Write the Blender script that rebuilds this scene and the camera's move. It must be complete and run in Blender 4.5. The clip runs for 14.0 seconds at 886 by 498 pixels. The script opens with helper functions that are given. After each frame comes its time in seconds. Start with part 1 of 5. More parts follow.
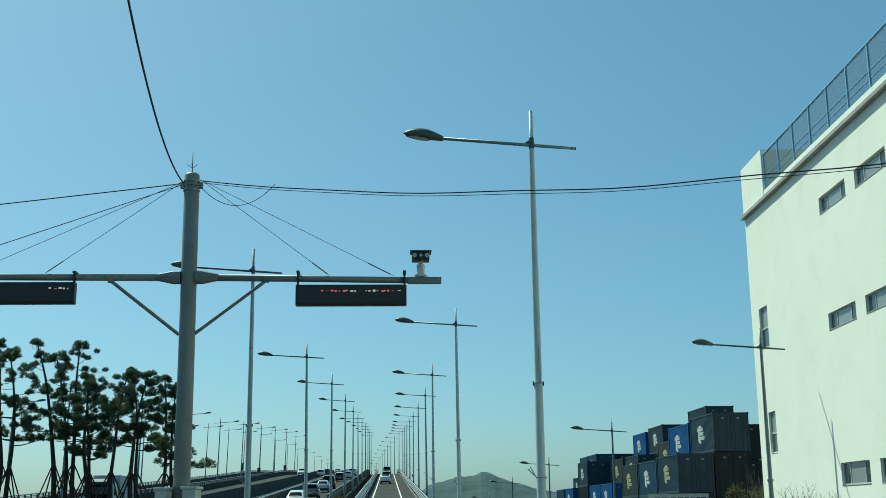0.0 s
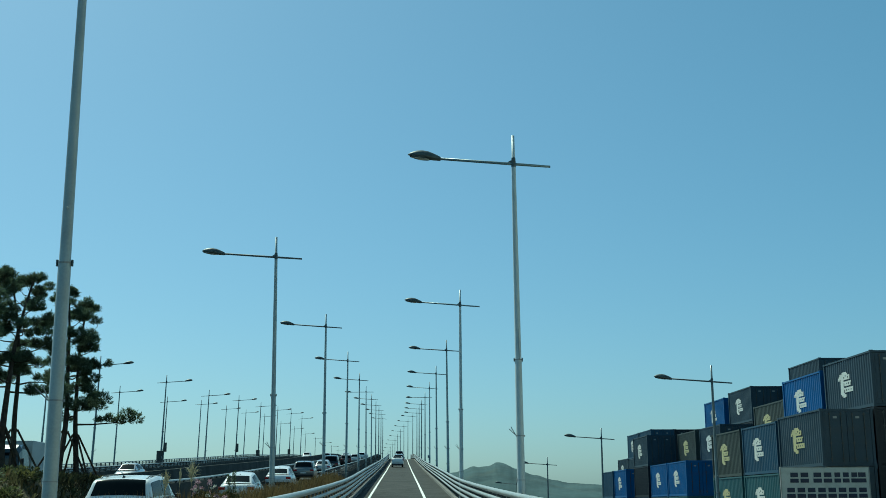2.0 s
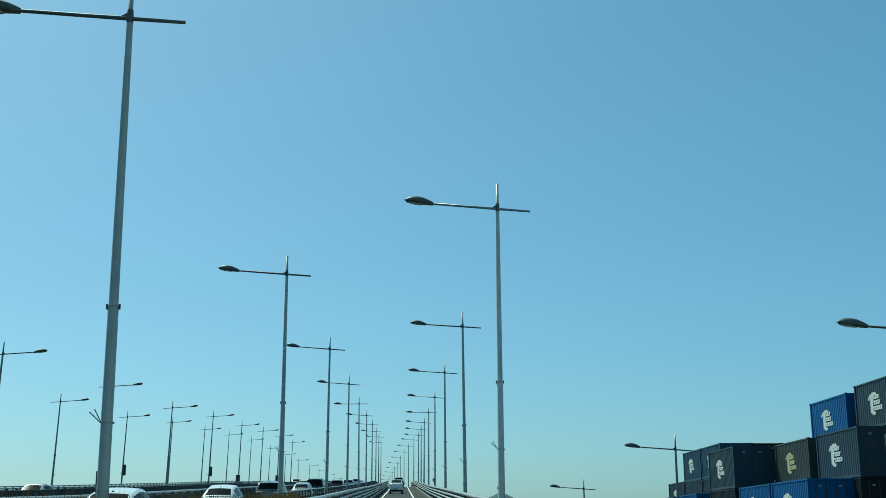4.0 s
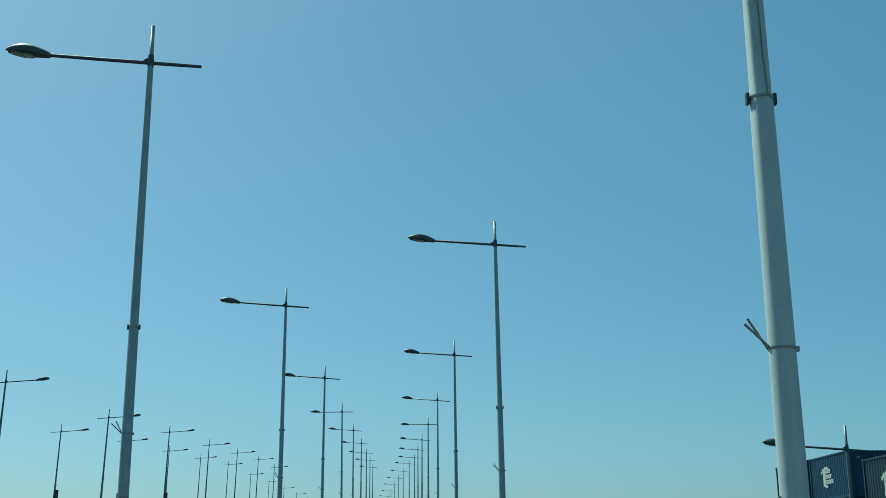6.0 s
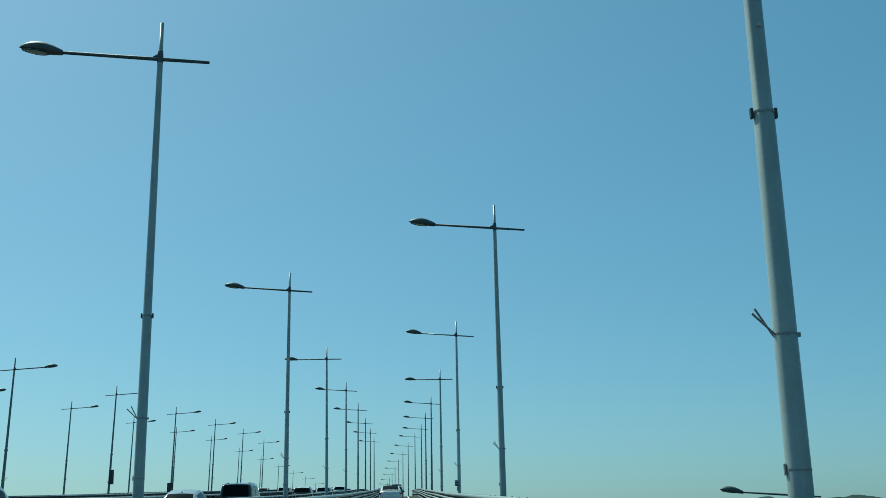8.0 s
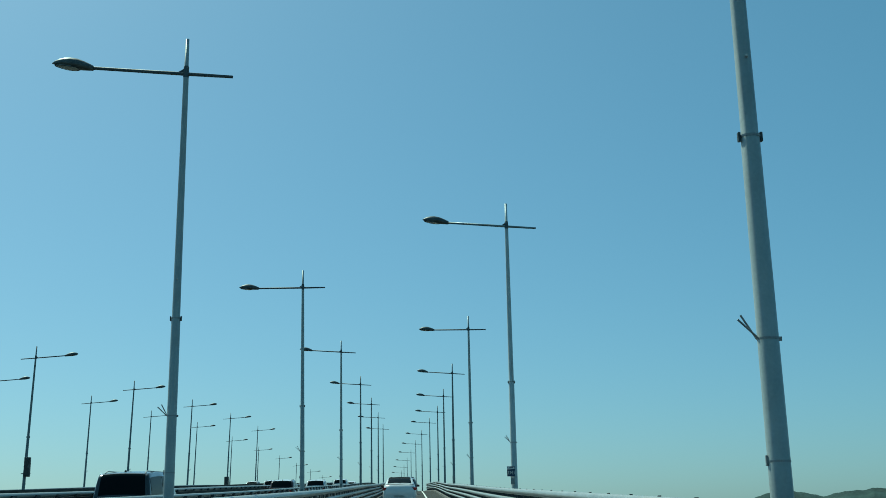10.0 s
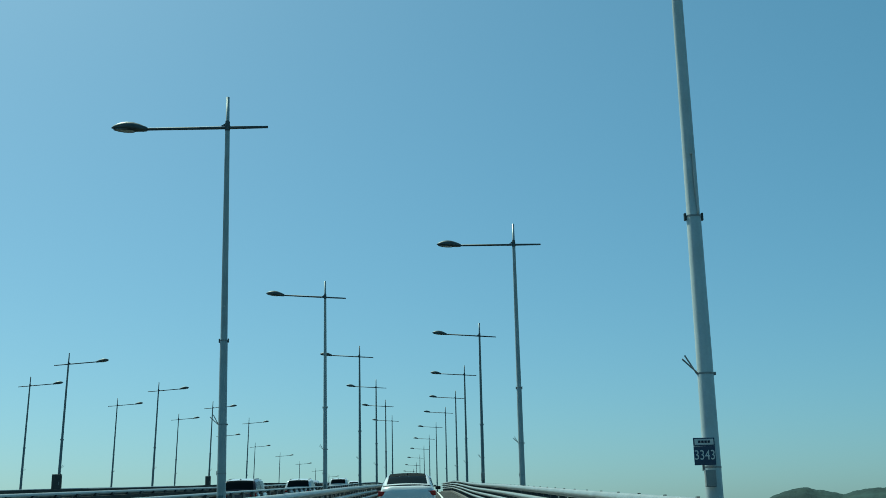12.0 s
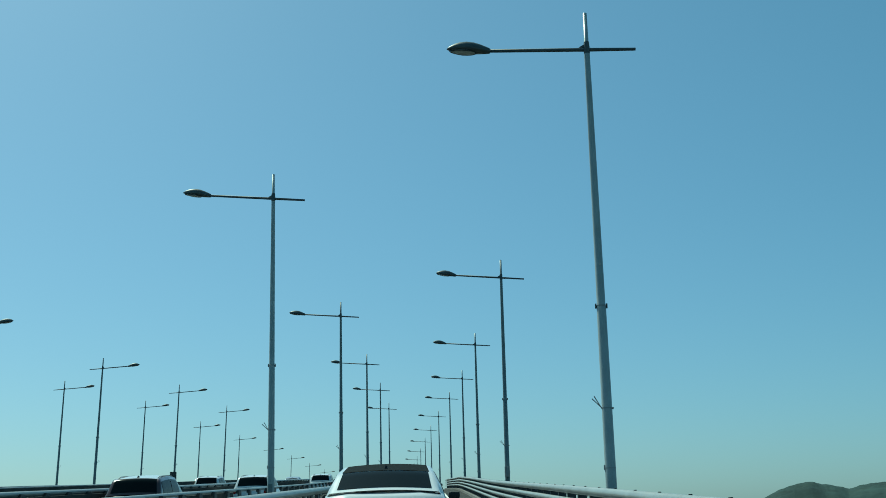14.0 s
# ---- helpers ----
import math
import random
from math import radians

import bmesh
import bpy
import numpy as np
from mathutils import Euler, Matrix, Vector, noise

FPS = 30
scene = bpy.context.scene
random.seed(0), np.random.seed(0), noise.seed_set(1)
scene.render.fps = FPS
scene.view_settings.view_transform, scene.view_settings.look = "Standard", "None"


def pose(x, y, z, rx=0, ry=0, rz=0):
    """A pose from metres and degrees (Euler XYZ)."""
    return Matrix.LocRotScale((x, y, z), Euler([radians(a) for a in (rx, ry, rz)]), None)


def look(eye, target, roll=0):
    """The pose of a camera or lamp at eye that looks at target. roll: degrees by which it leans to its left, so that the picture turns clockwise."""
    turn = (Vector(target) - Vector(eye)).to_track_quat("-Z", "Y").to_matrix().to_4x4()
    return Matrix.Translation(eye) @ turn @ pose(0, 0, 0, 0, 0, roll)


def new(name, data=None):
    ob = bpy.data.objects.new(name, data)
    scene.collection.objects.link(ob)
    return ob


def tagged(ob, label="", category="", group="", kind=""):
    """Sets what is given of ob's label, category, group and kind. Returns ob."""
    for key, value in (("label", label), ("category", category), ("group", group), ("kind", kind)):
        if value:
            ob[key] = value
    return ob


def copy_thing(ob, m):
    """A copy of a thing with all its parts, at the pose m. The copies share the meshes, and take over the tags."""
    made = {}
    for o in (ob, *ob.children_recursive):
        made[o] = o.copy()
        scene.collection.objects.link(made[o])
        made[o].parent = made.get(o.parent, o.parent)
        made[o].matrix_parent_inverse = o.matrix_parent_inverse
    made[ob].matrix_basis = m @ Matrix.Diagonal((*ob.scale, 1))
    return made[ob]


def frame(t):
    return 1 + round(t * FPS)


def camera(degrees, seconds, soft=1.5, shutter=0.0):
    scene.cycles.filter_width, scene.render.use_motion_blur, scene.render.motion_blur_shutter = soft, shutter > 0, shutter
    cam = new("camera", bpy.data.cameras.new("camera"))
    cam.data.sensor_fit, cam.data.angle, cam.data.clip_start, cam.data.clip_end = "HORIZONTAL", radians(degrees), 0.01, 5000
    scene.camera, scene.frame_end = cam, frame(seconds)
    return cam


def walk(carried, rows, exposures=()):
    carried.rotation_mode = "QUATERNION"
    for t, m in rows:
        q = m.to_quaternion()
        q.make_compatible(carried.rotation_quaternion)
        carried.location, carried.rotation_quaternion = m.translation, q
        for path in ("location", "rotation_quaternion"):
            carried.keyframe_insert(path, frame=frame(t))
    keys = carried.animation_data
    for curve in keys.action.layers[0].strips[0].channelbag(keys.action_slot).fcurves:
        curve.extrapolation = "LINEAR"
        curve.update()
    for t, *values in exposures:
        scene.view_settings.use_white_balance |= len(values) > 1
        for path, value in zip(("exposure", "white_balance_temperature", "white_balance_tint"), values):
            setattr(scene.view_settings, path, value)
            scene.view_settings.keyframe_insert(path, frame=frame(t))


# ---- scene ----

# ---------------------------------------------------------------- camera
cam = camera(41.67, 14.0, soft=0.85)
ROWS = [
    (0.0, 0.00, 0.00, 1.40, -2.66, 12.76, 0.63), (0.5, 0.06, 6.28, 1.23, -2.52, 12.11, 0.61),
    (1.0, 0.13, 12.61, 1.11, -2.37, 11.73, 0.25), (1.5, 0.18, 18.82, 1.02, -2.17, 12.00, 0.07),
    (2.0, 0.18, 24.96, 0.92, -2.03, 12.34, 0.24), (2.5, 0.19, 31.28, 0.87, -1.96, 12.74, 0.39),
    (3.0, 0.27, 37.84, 0.90, -1.97, 12.98, 0.32), (5.5, 0.32, 71.84, 1.88, -2.05, 15.12, 0.06),
    (6.0, 0.37, 78.93, 2.14, -2.26, 15.22, 0.40), (6.5, 0.40, 86.16, 2.42, -2.35, 14.99, 0.65),
    (7.0, 0.44, 93.35, 2.75, -2.25, 14.47, 0.85), (7.5, 0.43, 100.67, 3.08, -2.13, 14.24, 0.99),
    (8.0, 0.44, 107.88, 3.41, -2.01, 14.23, 0.94), (8.5, 0.42, 115.03, 3.77, -1.84, 14.15, 1.10),
    (9.0, 0.40, 122.33, 4.05, -1.75, 14.05, 1.07), (11.5, 0.30, 156.41, 5.65, -0.87, 13.92, 1.15),
    (12.0, 0.25, 162.49, 5.89, -0.78, 13.92, 1.23), (12.5, 0.23, 168.18, 6.11, -0.71, 13.93, 1.44),
    (13.0, 0.21, 173.52, 6.38, -0.72, 13.89, 1.32), (13.5, 0.22, 178.70, 6.65, -0.73, 13.86, 1.24),
    (14.0, 0.24, 183.61, 6.95, -0.71, 13.69, 1.35)]
walk(cam, [(t, pose(x, y, z, 90 + p, r, w)) for t, x, y, z, w, p, r in ROWS],
     exposures=[(t, e, float(np.interp(t, (0.0, 1.0, 2.5, 5.5), (6350, 6220, 6070, 6020))), float(np.interp(t, (3.0, 5.5), (-22, -25)))) for t, e in ((0.0, 0.05), (1.0, 0.0), (1.5, -0.06), (2.0, -0.01), (2.5, 0.06), (3.0, 0.12), (3.6, 0.10), (5.5, -0.15), (6.5, -0.13), (14.0, -0.12))])

# ---------------------------------------------------------------- light
SUN_AZ, SUN_EL = -39.0, 54.0          # clockwise from the road's direction, and above the horizon
world = bpy.data.worlds.new("sky")
scene.world = world
world.use_nodes = True
wn = world.node_tree.nodes
sky = wn.new("ShaderNodeTexSky")
sky.sky_type, sky.sun_disc = "NISHITA", False
sky.sun_elevation, sky.sun_rotation = radians(SUN_EL), radians(SUN_AZ)
sky.altitude, sky.air_density, sky.dust_density, sky.ozone_density = 0, 0.85, 1.45, 6.0
wn["Background"].inputs["Strength"].default_value = 0.112
haze = wn.new("ShaderNodeMix")          # thin even haze over the whole sky
haze.data_type = "RGBA"
haze.inputs[0].default_value = 0.16
haze.inputs[7].default_value = (0.95, 4.6, 6.6, 1)
world.node_tree.links.new(sky.outputs["Color"], haze.inputs[6])
world.node_tree.links.new(haze.outputs[2], wn["Background"].inputs["Color"])
sun = new("sun", bpy.data.lights.new("sun", "SUN"))
sun.data.energy, sun.data.angle, sun.data.color = 5.0, radians(0.53), (1.0, 0.95, 0.87)
sd = Vector((math.sin(radians(SUN_AZ)) * math.cos(radians(SUN_EL)), math.cos(radians(SUN_AZ)) * math.cos(radians(SUN_EL)), math.sin(radians(SUN_EL))))
sun.matrix_world = look(sd * 50, (0, 0, 0))


# ---------------------------------------------------------------- materials
def mat(name, col, rough=0.6, metal=0.0, vary=0.25, scale=3.0, fine=40.0, bump=0.15, dirt=None, dirt_amt=0.35, island=0.0, coat=0.0):
    """Paint or raw surface: base colour broken at two scales, stains of a second colour, fine relief."""
    m = bpy.data.materials.new(name)
    m.use_nodes = True
    n, l = m.node_tree.nodes, m.node_tree.links
    b = n["Principled BSDF"]
    tc = n.new("ShaderNodeTexCoord")
    def noise_tex(s, detail=4):
        t = n.new("ShaderNodeTexNoise")
        t.inputs["Scale"].default_value, t.inputs["Detail"].default_value = s, detail
        l.new(tc.outputs["Object"], t.inputs["Vector"])
        return t
    big, small = noise_tex(scale), noise_tex(fine, 3)
    hsv = n.new("ShaderNodeHueSaturation")
    hsv.inputs["Color"].default_value = (*col, 1)
    mr = n.new("ShaderNodeMapRange")
    mr.inputs["From Min"].default_value, mr.inputs["From Max"].default_value = 0.3, 0.7
    mr.inputs["To Min"].default_value, mr.inputs["To Max"].default_value = 1 - vary, 1 + vary
    mix = n.new("ShaderNodeMath"); mix.operation = "ADD"
    half = n.new("ShaderNodeMath"); half.operation = "MULTIPLY_ADD"
    half.inputs[1].default_value, half.inputs[2].default_value = 0.4, -0.2
    l.new(small.outputs["Fac"], half.inputs[0])
    l.new(big.outputs["Fac"], mix.inputs[0]); l.new(half.outputs[0], mix.inputs[1])
    l.new(mix.outputs[0], mr.inputs["Value"])
    val = mr.outputs["Result"]
    if island:
        geo = n.new("ShaderNodeNewGeometry")
        ma = n.new("ShaderNodeMath"); ma.operation = "MULTIPLY_ADD"
        ma.inputs[1].default_value, ma.inputs[2].default_value = island * 2, 1 - island
        l.new(geo.outputs["Random Per Island"], ma.inputs[0])
        mu = n.new("ShaderNodeMath"); mu.operation = "MULTIPLY"
        l.new(val, mu.inputs[0]); l.new(ma.outputs[0], mu.inputs[1])
        val = mu.outputs[0]
    l.new(val, hsv.inputs["Value"])
    out = hsv.outputs["Color"]
    if dirt:
        stain = noise_tex(scale * 2.3, 6)
        st = n.new("ShaderNodeMapRange")
        st.inputs["From Min"].default_value, st.inputs["From Max"].default_value = 0.52, 0.75
        st.inputs["To Max"].default_value = dirt_amt
        l.new(stain.outputs["Fac"], st.inputs["Value"])
        mc = n.new("ShaderNodeMix"); mc.data_type = "RGBA"
        l.new(st.outputs["Result"], mc.inputs[0]); l.new(out, mc.inputs[6])
        mc.inputs[7].default_value = (*dirt, 1)
        out = mc.outputs[2]
    l.new(out, b.inputs["Base Color"])
    b.inputs["Roughness"].default_value, b.inputs["Metallic"].default_value = rough, metal
    b.inputs["Specular IOR Level"].default_value = 0.12 if rough > 0.75 else 0.3 if rough > 0.45 else 0.5
    if coat:
        b.inputs["Coat Weight"].default_value = coat
        b.inputs["Coat Roughness"].default_value = 0.08
    if bump:
        bp = n.new("ShaderNodeBump")
        bp.inputs["Strength"].default_value, bp.inputs["Distance"].default_value = bump, 0.02
        l.new(small.outputs["Fac"], bp.inputs["Height"])
        l.new(bp.outputs["Normal"], b.inputs["Normal"])
    return m


def glass_mat(name, col, rough=0.06, spec=0.5):
    m = bpy.data.materials.new(name)
    m.use_nodes = True
    b = m.node_tree.nodes["Principled BSDF"]
    b.inputs["Base Color"].default_value = (*col, 1)
    b.inputs["Roughness"].default_value = rough
    b.inputs["IOR"].default_value = 1.5
    b.inputs["Specular IOR Level"].default_value = spec
    return m


def led_mat(name, col, strength):
    m = bpy.data.materials.new(name)
    m.use_nodes = True
    b = m.node_tree.nodes["Principled BSDF"]
    b.inputs["Base Color"].default_value = (*col, 1)
    b.inputs["Emission Color"].default_value = (*col, 1)
    b.inputs["Emission Strength"].default_value = strength
    return m


M = {
    "pole": mat("galvanised_paint", (0.145, 0.178, 0.185), 0.38, 0.2, 0.16, 1.2, 30, 0.05, (0.29, 0.29, 0.27), 0.35),
    "arm": mat("dark_arm_paint", (0.075, 0.10, 0.11), 0.6, 0.1, 0.15, 1.2, 30, 0.05, (0.16, 0.16, 0.15), 0.3),
    "pole_mid": mat("weathered_pole_paint", (0.32, 0.36, 0.36), 0.40, 0.15, 0.16, 1.2, 30, 0.05, (0.29, 0.29, 0.27), 0.35),
    "arm_pale": mat("grey_arm_paint", (0.17, 0.235, 0.255), 0.45, 0.2, 0.15, 1.2, 30, 0.05, (0.24, 0.24, 0.22), 0.3),
    "lamp_shell": mat("luminaire_grey_paint", (0.075, 0.095, 0.098), 0.5, 0.1, 0.2, 4, 50, 0.05, (0.13, 0.13, 0.12), 0.3),
    "pole_pale": mat("pale_pole_paint", (0.46, 0.51, 0.515), 0.42, 0.05, 0.12, 1.2, 30, 0.05, (0.38, 0.37, 0.32), 0.4),
    "lamp_dark": mat("luminaire_shell", (0.045, 0.060, 0.064), 0.5, 0.1, 0.2, 4, 50, 0.05),
    "lamp_glass": glass_mat("luminaire_lens", (0.36, 0.40, 0.40), 0.25),
    "steel": mat("dull_steel", (0.26, 0.27, 0.27), 0.5, 0.3, 0.2, 3, 60, 0.08, (0.25, 0.2, 0.15), 0.3),
    "gantry": mat("gantry_grey_paint", (0.20, 0.215, 0.215), 0.5, 0.1, 0.15, 1.2, 30, 0.06, (0.18, 0.15, 0.12), 0.4),
    "black": mat("black_casing", (0.012, 0.014, 0.016), 0.45, 0.0, 0.2, 4, 40, 0.05),
    "rubber": mat("rubber", (0.015, 0.015, 0.015), 0.8, 0, 0.2, 5, 60, 0.1),
    "white_box": mat("white_enamel", (0.50, 0.51, 0.49), 0.4, 0.0, 0.08, 2, 30, 0.03, (0.4, 0.37, 0.3), 0.3),
    "led": led_mat("sign_led", (0.9, 0.10, 0.08), 0.55),
    "led_w": led_mat("sign_led_amber", (0.9, 0.6, 0.5), 0.4),
    "led_off": mat("led_panel_face", (0.02, 0.014, 0.014), 0.35, 0, 0.3, 30, 200, 0.1),
    "asphalt": mat("asphalt", (0.042, 0.044, 0.042), 0.88, 0, 0.3, 0.5, 60, 0.5, (0.10, 0.10, 0.095), 0.5),
    "line": mat("road_paint", (0.72, 0.72, 0.68), 0.7, 0, 0.12, 3, 60, 0.2, (0.25, 0.24, 0.22), 0.5),
    "concrete": mat("bridge_concrete", (0.17, 0.168, 0.16), 0.85, 0, 0.2, 0.8, 25, 0.3, (0.16, 0.15, 0.13), 0.6),
    # stained concrete whose base is darkened with the shade of its sunless sides
    "parapet": mat("weathered_shaded_parapet", (0.06, 0.064, 0.06), 0.85, 0, 0.3, 0.6, 20, 0.3, (0.03, 0.03, 0.028), 0.6),
    "rail": mat("rail_galvanised", (0.29, 0.315, 0.31), 0.36, 0.12, 0.15, 1.5, 40, 0.06, (0.30, 0.26, 0.2), 0.35),
    "rail_post": mat("rail_post_paint", (0.06, 0.065, 0.065), 0.5, 0.2, 0.2, 3, 40, 0.1),
    "ground": mat("yard_ground", (0.052, 0.056, 0.052), 0.95, 0, 0.35, 0.05, 2.0, 0.4, (0.07, 0.09, 0.04), 0.7),
    "soil": mat("planted_mound_soil", (0.085, 0.07, 0.04), 0.95, 0, 0.4, 0.5, 6.0, 0.6, (0.05, 0.08, 0.03), 0.7),
    "dry_grass": mat("dry_grass", (0.15, 0.105, 0.048), 0.9, 0, 0.3, 0.8, 9, 0.0, (0.16, 0.14, 0.05), 0.6, 0.45),
    "needles": mat("pine_needles", (0.098, 0.138, 0.088), 0.8, 0, 0.3, 0.9, 6, 0.0, (0.09, 0.09, 0.05), 0.5, 0.5),
    "bark": mat("pine_bark", (0.056, 0.050, 0.042), 0.95, 0, 0.35, 5, 40, 0.9, (0.05, 0.04, 0.03), 0.6),
    "stake": mat("stake_wood", (0.06, 0.048, 0.035), 0.85, 0, 0.3, 4, 40, 0.3),
    "leaf": mat("shrub_leaf", (0.070, 0.082, 0.034), 0.7, 0, 0.3, 1.0, 8, 0.0, (0.22, 0.17, 0.05), 0.5, 0.5),
    "plume": mat("reed_plume", (0.52, 0.47, 0.32), 0.9, 0, 0.2, 3, 30, 0.0, (0.40, 0.33, 0.20), 0.4),
    "blossom": mat("faded_pink_blossom", (0.52, 0.36, 0.40), 0.85, 0, 0.3, 8, 40, 0.0, (0.22, 0.08, 0.14), 0.5),
    "pale_bloom": mat("small_white_bloom", (0.62, 0.62, 0.55), 0.85, 0, 0.2, 8, 40, 0.0),
    "twig": mat("bare_twig", (0.23, 0.18, 0.12), 0.9, 0, 0.25, 3, 30, 0.2),
    # forest green shifted to blue: the haze of distance is in this base colour
    "hill": mat("hazed_wooded_hill", (0.052, 0.085, 0.09), 0.95, 0, 0.3, 0.012, 0.08, 0.5, (0.08, 0.10, 0.09), 0.5),
    "hill_near": mat("wooded_hill_near", (0.032, 0.056, 0.052), 0.95, 0, 0.35, 0.012, 0.08, 0.5, (0.05, 0.075, 0.06), 0.5),
    "dry_leaf": mat("dry_shrub_leaf", (0.062, 0.062, 0.030), 0.85, 0, 0.35, 1.0, 8, 0.0, (0.17, 0.12, 0.06), 0.6, 0.6),
    "plaster": mat("cream_render", (0.86, 0.855, 0.77), 0.8, 0, 0.03, 0.35, 18, 0.10, (0.62, 0.58, 0.48), 0.16),
    "plaster_grey": mat("grey_coping", (0.36, 0.36, 0.34), 0.8, 0, 0.15, 1, 20, 0.15),
    "alu": mat("window_frame_aluminium", (0.55, 0.56, 0.55), 0.45, 0.2, 0.1, 3, 40, 0.03),
    "win": glass_mat("window_glass", (0.05, 0.065, 0.065), 0.08),
    "blind": glass_mat("glass_over_blind", (0.25, 0.275, 0.27), 0.15),
    "blue_paint": mat("blue_railing_paint", (0.20, 0.38, 0.56), 0.45, 0.1, 0.15, 3, 40, 0.05),
    "wire": mat("black_cable", (0.032, 0.040, 0.045), 0.6, 0, 0.1, 4, 40, 0.0),
    "car_white": mat("white_car_paint", (0.70, 0.71, 0.71), 0.28, 0, 0.03, 1, 30, 0.0, None, 0, 0, 0.7),
    "car_grey": mat("grey_car_paint", (0.16, 0.165, 0.17), 0.28, 0.4, 0.04, 1, 30, 0.0, None, 0, 0, 0.7),
    "car_silver": mat("silver_car_paint", (0.42, 0.42, 0.42), 0.28, 0.5, 0.04, 1, 30, 0.0, None, 0, 0, 0.7),
    "car_red": mat("maroon_car_paint", (0.045, 0.016, 0.018), 0.28, 0.2, 0.04, 1, 30, 0.0, None, 0, 0, 0.7),
    "car_black": mat("black_car_paint", (0.012, 0.013, 0.016), 0.25, 0.1, 0.04, 1, 30, 0.0, None, 0, 0, 0.7),
    "car_glass": glass_mat("tinted_car_glass", (0.006, 0.010, 0.012), 0.10, 0.06),
    "car_roof": mat("dark_roof_film", (0.014, 0.018, 0.020), 0.8, 0, 0.05, 1, 30, 0.0),
    "tail": glass_mat("red_tail_lamp", (0.30, 0.015, 0.012), 0.2),
    "trim": mat("black_plastic_trim", (0.02, 0.02, 0.02), 0.6, 0, 0.1, 4, 40, 0.05),
    "rim": mat("alloy_rim", (0.45, 0.45, 0.46), 0.3, 0.9, 0.05, 4, 40, 0.0),
    "truck_box": mat("truck_box_panel", (0.50, 0.51, 0.50), 0.5, 0, 0.1, 0.8, 20, 0.05),
    "sign_white": mat("sign_board_white", (0.50, 0.50, 0.46), 0.6, 0, 0.1, 1.5, 20, 0.05, (0.3, 0.28, 0.24), 0.4),
    "sign_ink": mat("sign_ink", (0.03, 0.035, 0.06), 0.6, 0, 0.1, 3, 20, 0.0),
    "plate_navy": mat("navy_plate", (0.015, 0.04, 0.09), 0.4, 0, 0.1, 4, 40, 0.0),
    "plate_white": mat("plate_white", (0.65, 0.66, 0.65), 0.4, 0, 0.05, 4, 40, 0.0),
    "logo_white": mat("container_mark_white", (0.48, 0.51, 0.49), 0.6, 0, 0.08, 2, 30, 0.0, (0.4, 0.42, 0.4), 0.3),
    "logo_yellow": mat("container_mark_yellow", (0.36, 0.345, 0.19), 0.6, 0, 0.1, 2, 30, 0.0, (0.3, 0.3, 0.2), 0.3),
}
# the darkest paint holds the shade of door ends and lower tiers in its colour
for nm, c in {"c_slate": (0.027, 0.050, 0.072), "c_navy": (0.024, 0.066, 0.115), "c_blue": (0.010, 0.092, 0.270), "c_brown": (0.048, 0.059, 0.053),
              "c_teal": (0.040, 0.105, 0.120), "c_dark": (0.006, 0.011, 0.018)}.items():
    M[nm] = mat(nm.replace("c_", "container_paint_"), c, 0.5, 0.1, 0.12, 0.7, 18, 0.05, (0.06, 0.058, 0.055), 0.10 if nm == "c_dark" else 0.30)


M["car_roof"].node_tree.nodes["Principled BSDF"].inputs["Specular IOR Level"].default_value = 0.02
M["car_glass"].node_tree.nodes["Principled BSDF"].inputs["Specular IOR Level"].default_value = 0.03


def leafy(m, share):
    """Lets light through thin leaves: part of the surface is translucent in the leaf's own colour."""
    n, l = m.node_tree.nodes, m.node_tree.links
    b = n["Principled BSDF"]
    tl, mx = n.new("ShaderNodeBsdfTranslucent"), n.new("ShaderNodeMixShader")
    mx.inputs[0].default_value = share
    l.new(b.inputs["Base Color"].links[0].from_socket, tl.inputs["Color"])
    l.new(b.outputs[0], mx.inputs[1]); l.new(tl.outputs[0], mx.inputs[2])
    l.new(mx.outputs[0], n["Material Output"].inputs["Surface"])


for nm in ("needles", "leaf", "dry_leaf", "dry_grass"):
    leafy(M[nm], 0.22 if nm == "dry_grass" else 0.4)


# ---------------------------------------------------------------- mesh helpers
def part(name, bm, material, parent=None, label="", smooth=False):
    """Links a bmesh as one mesh object under parent."""
    me = bpy.data.meshes.new(name)
    bm.normal_update()
    bm.to_mesh(me)
    bm.free()
    if smooth:
        me.polygons.foreach_set("use_smooth", [True] * len(me.polygons))
    me.materials.append(material)
    ob = new(name, me)
    if parent:
        ob.parent = parent
    if label:
        ob["label"] = label
    return ob


def child(name, mesh, parent, m=None):
    """One more piece on a shared mesh."""
    ob = new(name, mesh)
    ob.parent = parent
    if m is not None:
        ob.matrix_basis = m
    return ob


def thing(name, m=None, label="", category="", group="", kind=""):
    e = new(name)
    if m is not None:
        e.matrix_basis = m
    return tagged(e, label, category, group, kind)


def box(bm, x0, x1, y0, y1, z0, z1, bevel=0.0):
    r = bmesh.ops.create_cube(bm, size=1.0, matrix=Matrix.Translation(((x0 + x1) / 2, (y0 + y1) / 2, (z0 + z1) / 2)) @ Matrix.Diagonal((x1 - x0, y1 - y0, z1 - z0, 1)))
    if bevel:
        es = list({e for v in r["verts"] for e in v.link_edges})
        bmesh.ops.bevel(bm, geom=es, offset=bevel, segments=2, affect="EDGES", profile=0.6)
    return r["verts"]


